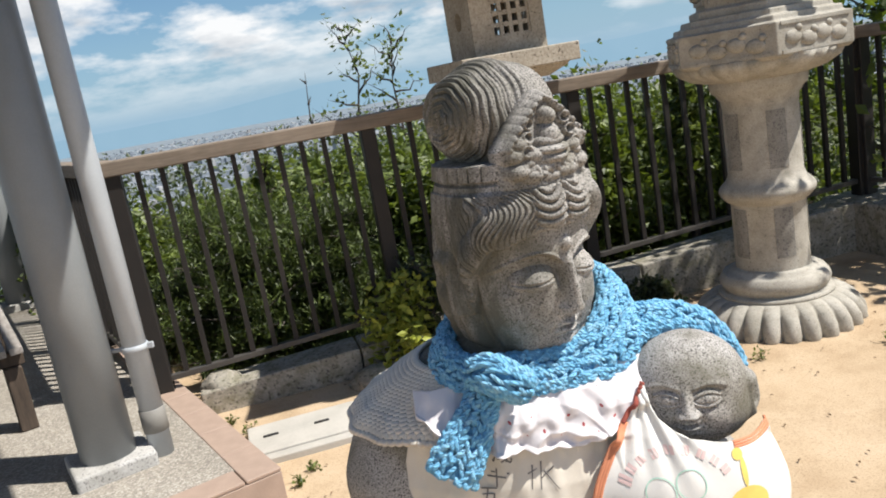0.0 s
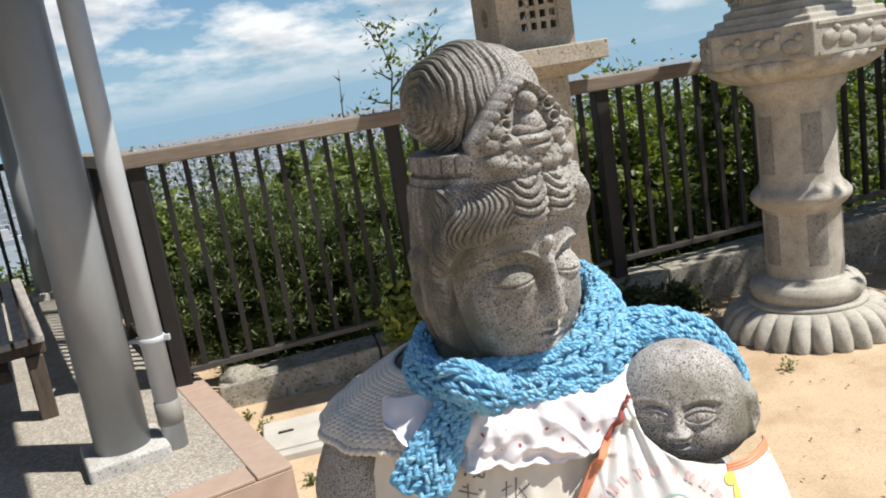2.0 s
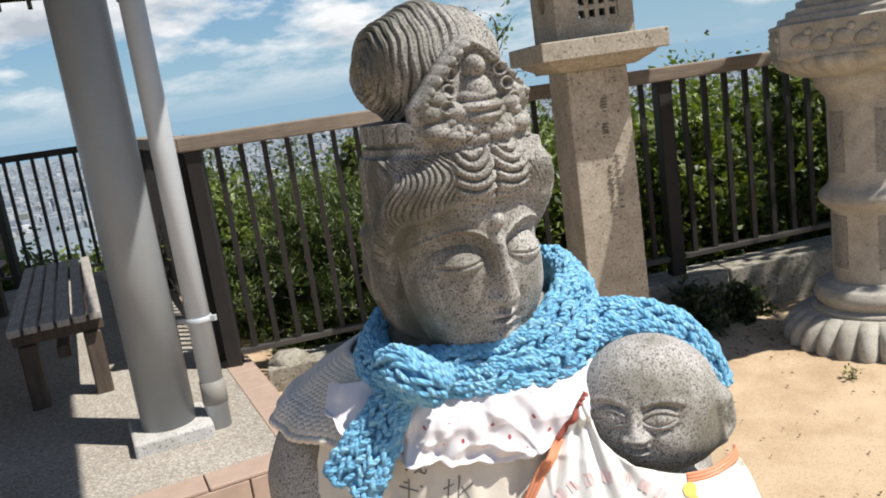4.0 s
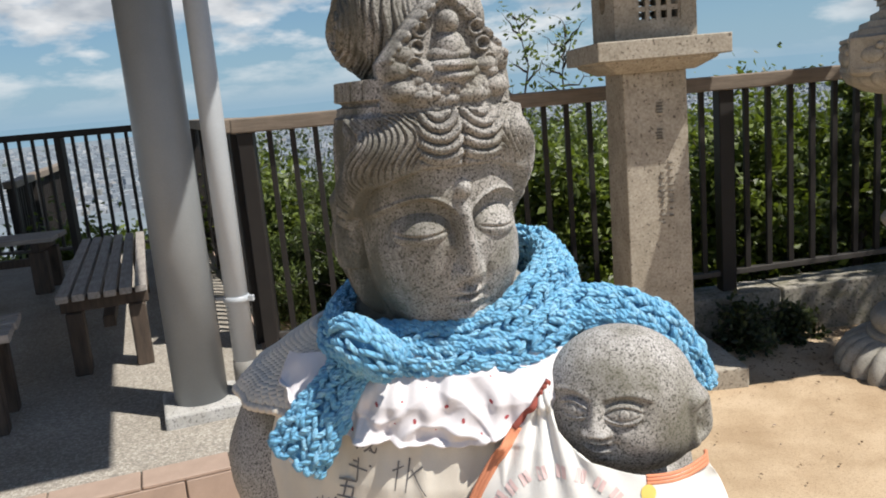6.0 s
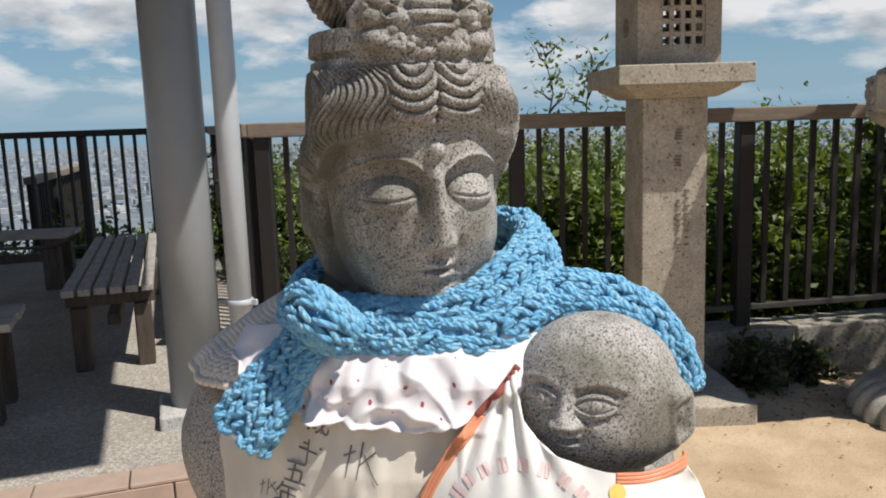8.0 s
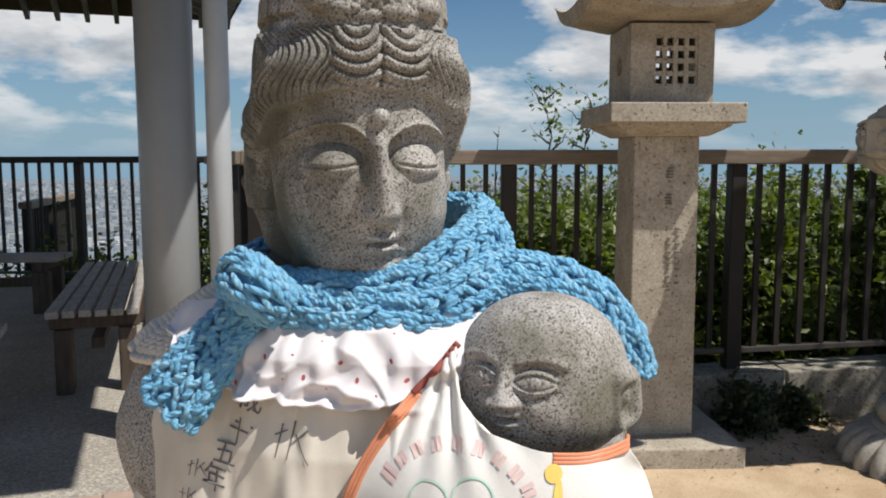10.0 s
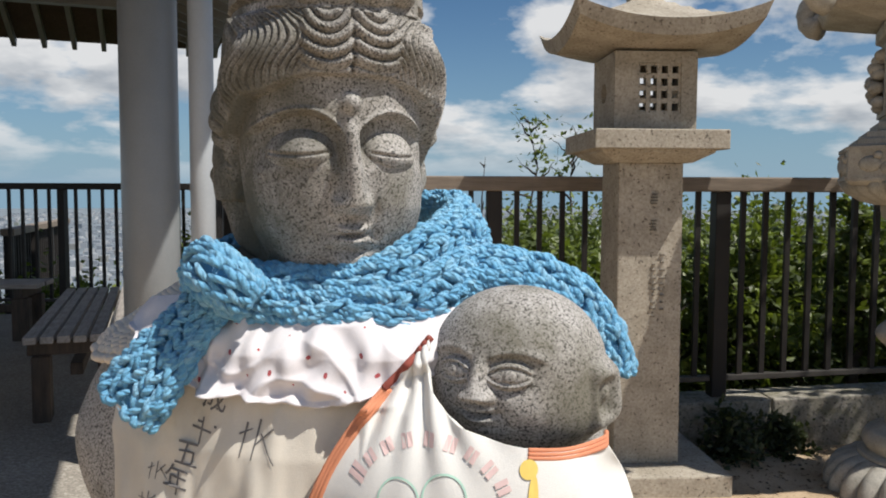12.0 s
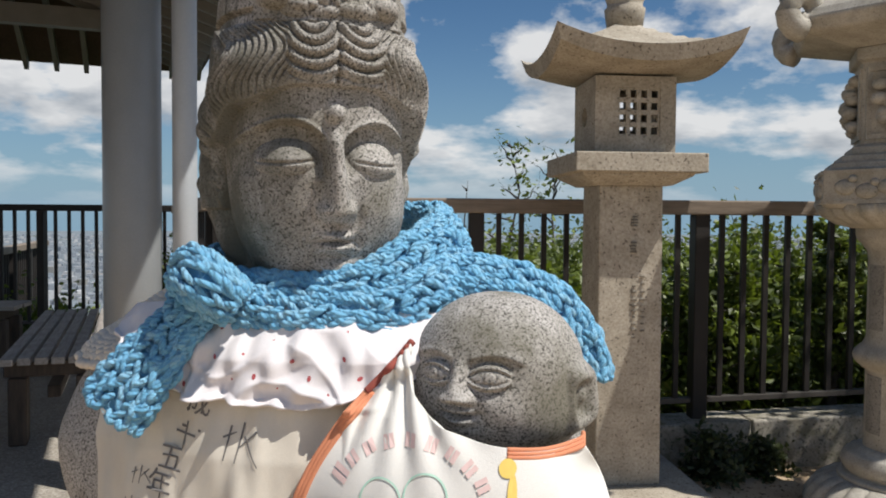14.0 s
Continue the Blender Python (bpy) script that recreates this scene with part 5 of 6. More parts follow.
def build_flower_bib():
    cols, rows = 260, 110
    u = np.linspace(-0.042, 0.185, cols)
    v = np.linspace(0, 1, rows)
    U, V = np.meshgrid(u, v)
    top = 1.026 - 0.9 * (U - 0.06) ** 2
    low = 0.9645 + 0.0014 * np.sin(U * 55) + 0.0009 * np.sin(U * 190) + 0.30 * np.clip(U - 0.105, 0, 1) + 0.74 * np.clip(0.012 - U, 0, 1)
    Z = top + (low - top) * V
    Y = bib_surface(U, Z)
    frill = smoothstep(0.93, 1.0, V)
    Y = Y - frill * 0.0012 * np.sin(U * 420) - 0.003 * frill - 0.011 * smoothstep(0.008, -0.025, U)
    ob = cloth("flowered_bib", U - 0.009 * smoothstep(0.0, -0.03, U), Y, Z, M_WHITECLOTH)
    tagged(ob, "white cotton bib printed with tiny red flowers, gathered below the scarf", "bib", "bibs on the statue")
    rng = random.Random(21)
    pts = []
    for k in range(400):
        x, z = rng.uniform(-0.03, 0.15), rng.uniform(0.972, 1.012)
        if all((x - a) ** 2 + (z - b) ** 2 > 0.0150 ** 2 for a, b in pts):
            pts.append((x, z))
    bits = []
    for x, z in pts:
        r = rng.choice((0.0006, 0.0007, 0.0008, 0.0015))
        n = 9
        vs = []
        for rr in (0, 1):
            for i in range(n):
                a = 2 * math.pi * i / n
                q = r * rr * (1 + 0.2 * math.sin(2 * a + x * 900))
                vs.append((x + q * math.cos(a), z + q * math.sin(a)))
        xa, za = np.array([p[0] for p in vs]), np.array([p[1] for p in vs])
        ya = bib_surface(xa, za) - 0.0016
        bits.append(([(float(p), float(q), float(s)) for p, q, s in zip(xa, ya, za)], grid_faces(2, n, True)))
    v, f = join(bits)
    me = mesh_of("flower_print", v, f, M_FLOWER)
    tagged(link("flower_print", me, ob, "scattered red flower prints"), kind="stuff")


build_flower_bib()


def lower_surface(x, z):
    """The older written cloth: hangs straight from the chest with long folds."""
    hang = smoothstep(0.975, 0.80, z)
    return torso_y(x, np.maximum(z, 0.93), 0.006) - 0.018 * hang - 0.0055 * hang * np.sin(x * 75 + 18 * z) - 0.0060 * fold_noise(x * 2.2, z * 1.2, 9) - 0.0034 * fold_noise(x * 4.2, z * 2.6, 10) * (0.4 + hang)


def glyph(text, size):
    """Outline mesh of a character in the built-in font: points in its own plane, faces."""
    cu = bpy.data.curves.new("glyph", 'FONT')
    cu.body, cu.size, cu.align_x, cu.align_y, cu.resolution_u = text, size, 'CENTER', 'CENTER', 2
    ob = bpy.data.objects.new("glyph", cu)
    scene.collection.objects.link(ob)
    dg = bpy.context.evaluated_depsgraph_get()
    me = ob.evaluated_get(dg).to_mesh()
    vs = [(p.co.x, p.co.y) for p in me.vertices]
    fs = [tuple(q.vertices) for q in me.polygons]
    ob.evaluated_get(dg).to_mesh_clear()
    bpy.data.objects.remove(ob)
    bpy.data.curves.remove(cu)
    return vs, fs


def build_written_cloth():
    cols, rows = 200, 150
    U, V = np.meshgrid(np.linspace(-0.095, 0.165, cols), np.linspace(0, 1, rows))
    Z = 0.985 + (0.70 - 0.985) * V
    U = U + 0.036 * np.clip(1 - V / 0.42, 0, 1) * smoothstep(0.06, -0.095, U)
    ob = cloth("written_cloth", U + 0.02 * (U - 0.05) * V, lower_surface(U, Z), Z, M_PRINTCLOTH)
    tagged(ob, "cream cotton cloth with brush-written columns of characters", "bib", "bibs on the statue")
    for ch, x, z, s in (("\u6210", 0.0205, 0.9615, 0.019), ("\u4e8c", 0.0165, 0.9500, 0.018), ("\u5341", 0.0120, 0.9400, 0.018), ("\u4e94", 0.0030, 0.9255, 0.019), ("\u5e74", -0.0045, 0.9080, 0.020)):
        vs, fs = glyph(ch, s)
        tilt = -0.12
        xa = np.array([x + p + q * tilt * -1 for p, q in vs])
        za = np.array([z + q + p * tilt for p, q in vs])
        ya = lower_surface(xa, za) - 0.0017
        link("character", mesh_of("character", np.stack([xa, ya, za], -1), fs, M_INK), ob)
    rng = random.Random(2)

    def stroke(x0, z0, x1, z1, w):
        n = 7
        xs, zs = np.linspace(x0, x1, n), np.linspace(z0, z1, n)
        dx, dz = x1 - x0, z1 - z0
        ln = math.hypot(dx, dz)
        nx, nz = -dz / ln, dx / ln
        wd = w * (1 - 0.5 * np.linspace(0, 1, n))
        xa = np.concatenate([xs + nx * wd, xs - nx * wd])
        za = np.concatenate([zs + nz * wd, zs - nz * wd])
        ya = lower_surface(xa, za) - 0.0017
        link("brush_bar", mesh_of("brush_bar", np.stack([xa, ya, za], -1), [(i, i + 1, n + i + 1, n + i) for i in range(n - 1)], M_INK), ob)

    for cx, cz, sc in ((0.053, 0.940, 1.0), (-0.018, 0.914, 0.50), (-0.024, 0.895, 0.5)):
        for x0, z0, x1, z1 in ((-0.009, 0.010, -0.011, -0.012), (-0.014, 0.003, -0.004, 0.005), (0.002, 0.012, -0.003, -0.010), (0.003, 0.004, 0.013, -0.011), (0.010, 0.008, -0.002, -0.004)):
            j = rng.uniform(-0.0015, 0.0015)
            stroke(cx + sc * x0 + j, cz + sc * z0, cx + sc * x1, cz + sc * z1 + j, 0.0006 * sc + 0.0001)


build_written_cloth()


BIB_L = [(0.156, 1.004), (0.146, 0.991), (0.131, 0.975), (0.113, 0.952), (0.096, 0.921), (0.080, 0.870), (0.070, 0.80)]
BIB_R = [(0.257, 0.9545), (0.263, 0.944), (0.268, 0.932), (0.274, 0.915), (0.282, 0.885), (0.286, 0.84), (0.288, 0.79)]
BIB_N = [(0.156, 1.004), (0.157, 0.990), (0.162, 0.976), (0.173, 0.9655), (0.193, 0.9575), (0.218, 0.9530), (0.240, 0.9525), (0.257, 0.9545)]


def child_bib_y(x, z):
    """Depth of the child's bib: round the chin, over the bundle, back to the chest."""
    dx, dz = x - CHILD[0], z - CHILD[2]
    d2 = dx * dx + dz * dz
    y_head = CHILD[1] - np.sqrt(np.maximum(0.0560 ** 2 - d2, 0.0)) + 0.001
    q = ((x - 0.192) / 0.115) ** 2 + ((z - 0.885) / 0.105) ** 2
    y_bundle = 0.708 - 0.094 * np.sqrt(np.maximum(1 - q, 0.0)) - 0.002
    y_chest = np.minimum(bib_surface(x, np.clip(z, 0.962, 1.04)) - 0.003, torso_y(x, z, 0.016))
    k = 0.012
    m = -k * np.log(np.exp(-y_head / k) * (d2 < 0.0560 ** 2) + np.exp(-y_bundle / k) + np.exp(-y_chest / k) + 1e-60)
    dist = np.sqrt((x - 0.158) ** 2 + (z - 1.0) ** 2)
    ang = np.arctan2(z - 1.01, x - 0.150)
    rays = 0.0022 * np.sin(ang * 22 + 1.0) * gauss(dist - 0.035, 0.03)
    return m + rays - 0.0030 * fold_noise(x * 1.6, z * 1.6, 13)


def build_child_bib():
    cols, rows = 170, 130
    L, R = spline(BIB_L, rows), spline(BIB_R, rows)
    N = spline(BIB_N, cols)
    lo = np.linspace(L[-1], R[-1], cols)
    u, v = np.linspace(0, 1, cols), np.linspace(0, 1, rows)
    X, Z = np.zeros((rows, cols)), np.zeros((rows, cols))
    for k, M in ((0, X), (1, Z)):
        M += (1 - u)[None, :] * L[:, k][:, None] + u[None, :] * R[:, k][:, None]
        M += (1 - v)[:, None] * N[:, k][None, :] + v[:, None] * lo[:, k][None, :]
        M -= np.outer(1 - v, (1 - u) * N[0, k] + u * N[-1, k]) + np.outer(v, (1 - u) * lo[0, k] + u * lo[-1, k])
    Y = child_bib_y(X, Z)
    # the far edge wraps back round the bundle
    Y = Y + 0.028 * smoothstep(0.85, 1.0, u)[None, :] * smoothstep(0.0, 0.4, v)[:, None]
    ob = cloth("child_bib", X, Y, Z, M_BABYCLOTH, thick=0.0026)
    tagged(ob, "white jersey bib with orange edging and faded print", "bib", "bibs on the statue")

    def strip(name, pts, w, mat, label):
        p = spline(pts, 60)
        y = child_bib_y(p[:, 0], p[:, 1])
        v_, f_ = tube(np.stack([p[:, 0], y - 0.0006, p[:, 1]], -1).tolist(), w, 8)
        link(name, mesh_of(name, v_, f_, mat, True), ob, label)

    for k in range(3):
        off = 0.0022 * k
        strip("edging", [(x + off, z - off * 0.2) for x, z in BIB_L[2:]], 0.0020, M_ORANGE, "orange edging band")
    strip("strap", BIB_L[:3], 0.0024, M_REDTRIM, "dark red strap")
    for k in range(3):
        strip("neck_edging", [(x, z - 0.0005 - 0.0019 * k) for x, z in BIB_N[5:]] + [(0.259, 0.9565 - 0.0019 * k)], 0.0014, M_ORANGE, "orange neck edging")

    def decal(name, xa, za, faces, mat, lift=0.0022):
        ya = child_bib_y(xa, za) - lift
        link(name, mesh_of(name, np.stack([xa, ya, za], -1), faces, mat), ob)

    # faded lettering: plain bars along an arc
    for k in range(9):
        a = math.radians(158 - 16.4 * k)
        h, w = (0.0052, 0.0046) if k == 0 else (0.0036, 0.0042)
        cx, cz = 0.165 + 0.046 * math.cos(a), 0.920 + 0.034 * math.sin(a)
        ca, sa = math.cos(a), math.sin(a)
        for off in (-0.33, 0.33):
            px, pz = cx - sa * off * w * 1.35, cz + ca * off * w * 1.35
            xa = np.array([px + ca * i * h - sa * j * w * 0.34 for i, j in ((-1, -1), (1, -1), (1, 1), (-1, 1))])
            za = np.array([pz + sa * i * h + ca * j * w * 0.34 for i, j in ((-1, -1), (1, -1), (1, 1), (-1, 1))])
            decal("print_bar", xa, za, [(0, 1, 2, 3)], M_PINKPRINT)
    for cx, cz in ((0.149, 0.922), (0.175, 0.927)):
        n = 48
        a = np.linspace(0, 2 * math.pi, n, endpoint=False)
        xa = np.concatenate([cx + 0.0128 * np.cos(a), cx + 0.0118 * np.cos(a)])
        za = np.concatenate([cz + 0.0128 * np.sin(a), cz + 0.0118 * np.sin(a)])
        decal("print_ring", xa, za, grid_faces(2, n, True), M_MINTPRINT)
    n = 20
    a = np.linspace(0, 2 * math.pi, n, endpoint=False)
    for cx, cz, rx, rz in ((0.219, 0.944, 0.0048, 0.0048), (0.222, 0.930, 0.0026, 0.012), (0.222, 0.905, 0.018, 0.013)):
        xa = np.concatenate([[cx], cx + rx * np.cos(a)])
        za = np.concatenate([[cz], cz + rz * np.sin(a)])
        decal("print_patch", xa, za, [(0, 1 + i, 1 + (i + 1) % n) for i in range(n)], M_YELLOWPRINT)


build_child_bib()


def build_cape():
    """Cream crocheted shoulder cloth: rows of puffed stitches with small gaps."""
    cols, rows = 520, 150
    th = np.linspace(math.radians(140), math.radians(243), cols)
    v = np.linspace(0, 1, rows)
    T, V = np.meshgrid(th, v)
    low = 0.984 - 0.006 * np.cos((T - math.radians(190)) * 2)
    Z = 1.028 + (low - 1.028) * V
    a, b, cy = body_at(Z)
    arc = T * 0.16 / 0.0048
    row = V * 18
    st = np.abs(np.sin(math.pi * row)) ** 0.45 * (0.15 + 0.85 * np.abs(np.sin(math.pi * (arc * 0.5 + 0.5 * np.floor(row)))) ** 0.5)
    off = 0.007 + 0.0040 * st + 0.010 * smoothstep(0.6, 1.0, V) + 0.0022 * np.sin(T * 17) * V
    off = off + 0.0035 * smoothstep(0.965, 1.0, V) * np.abs(np.sin(math.pi * arc * 0.5))
    X, Y = 0.070 + (a + off) * np.cos(T), cy + (b + off) * np.sin(T)
    ob = cloth("crocheted_cape", X, Y, Z - 0.003 * smoothstep(0.96, 1, V) * np.abs(np.sin(math.pi * arc * 0.5)), M_CREAMYARN, thick=0.003)
    n = 39
    tt = np.linspace(0, 1, n * 10)
    te = math.radians(140) + tt * math.radians(103)
    zl = 0.9805 - 0.006 * np.cos((te - math.radians(190)) * 2) - 0.0022 * np.abs(np.sin(math.pi * n * tt))
    ae, be, ce = body_at(zl)
    oe = 0.019 + 0.0035 * np.abs(np.sin(math.pi * n * tt)) + 0.0022 * np.sin(te * 17)
    tv, tf = tube(np.stack([0.070 + (ae + oe) * np.cos(te), ce + (be + oe) * np.sin(te), zl], -1).tolist(), 0.0030, 7)
    link("edging", mesh_of("edging", tv, tf, M_CREAMYARN, True), ob, "scalloped crochet edging")
    tagged(ob, "cream crocheted shoulder cape with a scalloped edge under the bib", "cape")


build_cape()


# ---- the knitted scarf ----
def knit(name, pts, widths, thick, out_fn, parent, label, seed, pitch=0.0076, yarn_r=0.0024):
    """A flat knitted band along the points: rows of V stitches, each of two short yarn loops, round a soft core."""
    rng = np.random.RandomState(seed)
    n = 160
    C = spline(pts, n)
    Wd = np.interp(np.linspace(0, 1, n), np.linspace(0, 1, len(widths)), widths)
    Tn = np.gradient(C, axis=0)
    ds = np.linalg.norm(Tn, axis=1)
    Tn /= ds[:, None]
    L = np.concatenate([[0], np.cumsum(np.linalg.norm(np.diff(C, axis=0), axis=1))])
    O = np.array([out_fn(p) for p in C])
    O -= (O * Tn).sum(1)[:, None] * Tn
    O /= np.linalg.norm(O, axis=1)[:, None]
    S = np.cross(Tn, O)

    def surf(l, a, lift=0.0):
        """Point at length l and angle a round the section; lift out of the surface."""
        l = np.clip(l, 0, L[-1])
        i = np.interp(l, L, np.arange(n))
        k = np.clip(i.astype(int), 0, n - 2)
        t = (i - k)[..., None]
        g = lambda M: M[k] * (1 - t) + M[k + 1] * t
        w = np.interp(i, np.arange(n), Wd)[..., None] / 2
        c, s = np.cos(a)[..., None], np.sin(a)[..., None]
        cs, sn = np.sign(c) * np.abs(c) ** 0.75, np.sign(s) * np.abs(s) ** 0.75
        return g(C) + g(S) * cs * (w + lift) + g(O) * sn * (thick / 2 + lift)

    # core
    la, aa = np.linspace(0.001, L[-1] - 0.001, 90), np.linspace(0, 2 * math.pi, 20, endpoint=False)
    A, B = np.meshgrid(aa, la)
    P = surf(B, A, -0.0012).reshape(-1, 3)
    fs = grid_faces(90, 20, True) + [tuple(range(19, -1, -1)), tuple(89 * 20 + i for i in range(20))]
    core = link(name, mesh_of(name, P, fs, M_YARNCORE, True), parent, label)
    wm = float(np.mean(Wd))
    per = 2 * wm + 2 * thick * 0.6
    ncol = max(6, int(round(per / (pitch * 0.86))))
    nrow = max(2, int(L[-1] / (pitch * 0.78)))
    verts, faces = [], []
    rings, sides = 6, 6
    tt = np.linspace(0, 1, rings)
    ring_a = np.linspace(0, 2 * math.pi, sides, endpoint=False) - math.pi / 2
    ply = np.stack([np.repeat(tt, sides), np.tile(np.arange(sides) / sides, rings), np.zeros(rings * sides)], -1)
    base = 0
    quad = grid_faces(rings, sides, True) + [tuple(range(sides - 1, -1, -1)), tuple((rings - 1) * sides + i for i in range(sides))]
    for i in range(nrow):
        for j in range(ncol):
            for sgn in (-1, 1):
                jl, ja = rng.uniform(-0.38, 0.38) * pitch, rng.uniform(-0.22, 0.22)
                kink = rng.uniform(-0.25, 0.35)
                l0 = (i + 0.0) * L[-1] / nrow + jl
                l = l0 + tt * pitch * rng.uniform(1.10, 1.45)
                a = (j + 0.5 + ja + sgn * (0.46 - (0.36 + kink) * tt)) * 2 * math.pi / ncol
                lift = rng.uniform(0.6, 1.5) * yarn_r * (0.15 + 0.95 * np.sin(math.pi * (0.12 + 0.80 * tt))) + rng.uniform(-0.3, 0.55) * yarn_r
                p = surf(l, a, 0.0) + 0
                q = surf(l, a, 0.004)
                nrm = q - p
                nrm /= np.linalg.norm(nrm, axis=1)[:, None] + 1e-9
                cen = p + nrm * lift[:, None]
                tg = np.gradient(cen, axis=0)
                tg /= np.linalg.norm(tg, axis=1)[:, None] + 1e-9
                sd = np.cross(tg, nrm)
                sd /= np.linalg.norm(sd, axis=1)[:, None] + 1e-9
                up = np.cross(sd, tg)
                rad = yarn_r * (0.55 + 0.45 * np.sin(math.pi * (0.08 + 0.84 * tt))) * rng.uniform(0.88, 1.18)
                vv = cen[:, None, :] + rad[:, None, None] * (np.cos(ring_a)[None, :, None] * sd[:, None, :] + np.sin(ring_a)[None, :, None] * up[:, None, :])
                verts.append(vv.reshape(-1, 3))
                faces += [tuple(base + k for k in f) for f in quad]
                base += rings * sides
    me = mesh_of("stitches", np.concatenate(verts), faces, M_YARN, True)
    me.attributes.new("ply", 'FLOAT_VECTOR', 'POINT').data.foreach_set("vector", np.tile(ply, (len(verts), 1)).astype(np.float32).ravel())
    tagged(link("stitches", me, core, "rows of chunky knitted stitches"), kind="stuff")
    # loose fibres standing off the wool
    m = int(5200 * L[-1] * wm / 0.008)
    fl, fa = rng.uniform(0, L[-1], m), rng.uniform(0, 2 * math.pi, m)
    root = surf(fl, fa, 0.6 * yarn_r)
    tip = surf(fl + rng.normal(0, 0.0035, m), fa + rng.normal(0, 0.25, m), yarn_r * 1.4 + np.abs(rng.normal(0, 0.0016, m))[:, None])
    mid = (root + tip) / 2 + rng.normal(0, 0.0006, (m, 3))
    side = rng.normal(0, 1, (m, 3))
    side *= 0.00011 / np.linalg.norm(side, axis=1)[:, None]
    V = np.stack([root - side, root + side, mid + side, mid - side, tip], 1).reshape(-1, 3)
    F = [q for k in range(m) for q in ((5 * k, 5 * k + 1, 5 * k + 2, 5 * k + 3), (5 * k + 3, 5 * k + 2, 5 * k + 4))]
    tagged(link("fibre", mesh_of("fibre", V, F, M_FIBRE), core, "fine loose wool fibres"), kind="stuff")
    return core


def build_scarf():
    ob = empty("knitted_scarf", Matrix.Translation((0, 0, 0)))
    tagged(ob, "chunky sky-blue knitted scarf knotted round the statue's neck", "scarf")

    def radial(p):
        return np.array([p[0] - 0.072, (p[1] - 0.755), 0.045])

    def chest(p):
        return np.array([0.2 * (p[0] - 0.07), -1.0, 0.35])

    def shoulder(p):
        return np.array([1.5 * (p[0] - 0.15), -0.55, 0.75 - 6 * max(0, p[0] - 0.20)])

    knit("neck_loop", [(0.020, 0.690, 1.030), (0.055, 0.695, 1.029), (0.092, 0.697, 1.028), (0.124, 0.706, 1.034), (0.149, 0.729, 1.048), (0.161, 0.766, 1.060), (0.145, 0.810, 1.068), (0.085, 0.840, 1.064),
                       (0.028, 0.826, 1.054), (-0.006, 0.789, 1.043), (-0.017, 0.745, 1.035), (-0.005, 0.706, 1.031), (0.020, 0.688, 1.030)],
         [0.021, 0.021, 0.021, 0.028, 0.038, 0.042, 0.040, 0.038, 0.036, 0.034, 0.032, 0.028, 0.023], 0.017, radial, ob, "neck loop of the scarf", 1)
    knit("lower_band", [(0.030, 0.685, 1.021), (0.062, 0.686, 1.0175), (0.100, 0.688, 1.016), (0.134, 0.701, 1.020), (0.158, 0.723, 1.032), (0.168, 0.752, 1.044)], [0.020, 0.019, 0.020, 0.026, 0.030, 0.028], 0.015, radial, ob, "second turn of the scarf", 2)
    knit("far_tail", [(0.120, 0.712, 1.026), (0.148, 0.728, 1.032), (0.172, 0.738, 1.036), (0.200, 0.741, 1.036), (0.226, 0.743, 1.027), (0.246, 0.744, 1.008), (0.258, 0.744, 0.986), (0.262, 0.744, 0.970)],
         [0.042, 0.038, 0.032, 0.028, 0.027, 0.027, 0.026, 0.024], 0.016, shoulder, ob, "scarf end laid over the shoulder", 3)
    knit("hanging_tail", [(0.032, 0.680, 1.032), (0.016, 0.672, 1.022), (0.004, 0.663, 1.004), (-0.007, 0.655, 0.988), (-0.019, 0.650, 0.971), (-0.028, 0.647, 0.957)], [0.018, 0.021, 0.026, 0.033, 0.038, 0.038], 0.014, chest, ob, "hanging end of the scarf", 4)
    knit("knot", [(0.010, 0.678, 1.038), (0.022, 0.658, 1.043), (0.036, 0.653, 1.036), (0.050, 0.658, 1.024)], [0.019, 0.027, 0.026, 0.022], 0.022, chest, ob, "knot of the scarf", 5)


build_scarf()


# ---- vegetation ----
def leaf_shape(kind):
    if kind == "needle":
        return [(-0.12, 0, 0), (0.12, 0, 0), (0.0, 1, 0.05)], [(0, 1, 2)]
    return [(0, 0, 0), (-0.30, 0.42, 0.07), (0, 1, -0.05), (0.30, 0.42, 0.07), (0, 0.45, -0.02)], [(0, 4, 1), (1, 4, 2), (2, 4, 3), (3, 4, 0)]


def leaves_at(anchors, size, kind, rng, per=8, spread=0.10, droop=0.3):
    """A cloud of leaves round the anchor points, as one vertex array with faces."""
    shape, faces0 = leaf_shape(kind)
    base = np.array(shape)
    n = len(anchors) * per
    c = np.repeat(np.asarray(anchors), per, axis=0) + rng.normal(0, spread, (n, 3))
    sz = size * rng.uniform(0.6, 1.35, n)
    az = rng.uniform(0, 2 * math.pi, n)
    el = rng.normal(-droop, 0.6, n) if kind != "needle" else rng.normal(0.35, 0.9, n)
    tw = rng.normal(0, 0.8, n)
    y = np.stack([np.cos(el) * np.cos(az), np.cos(el) * np.sin(az), np.sin(el)], -1)
    s = np.stack([-np.sin(az), np.cos(az), np.zeros(n)], -1)
    z = np.cross(s, y)
    s2 = s * np.cos(tw)[:, None] + z * np.sin(tw)[:, None]
    z2 = np.cross(s2, y)
    P = c[:, None, :] + sz[:, None, None] * (base[None, :, 0, None] * s2[:, None, :] + base[None, :, 1, None] * y[:, None, :] + base[None, :, 2, None] * z2[:, None, :])
    m = len(shape)
    faces = [tuple(k * m + i for i in f) for k in range(n) for f in faces0]
    return P.reshape(-1, 3), faces


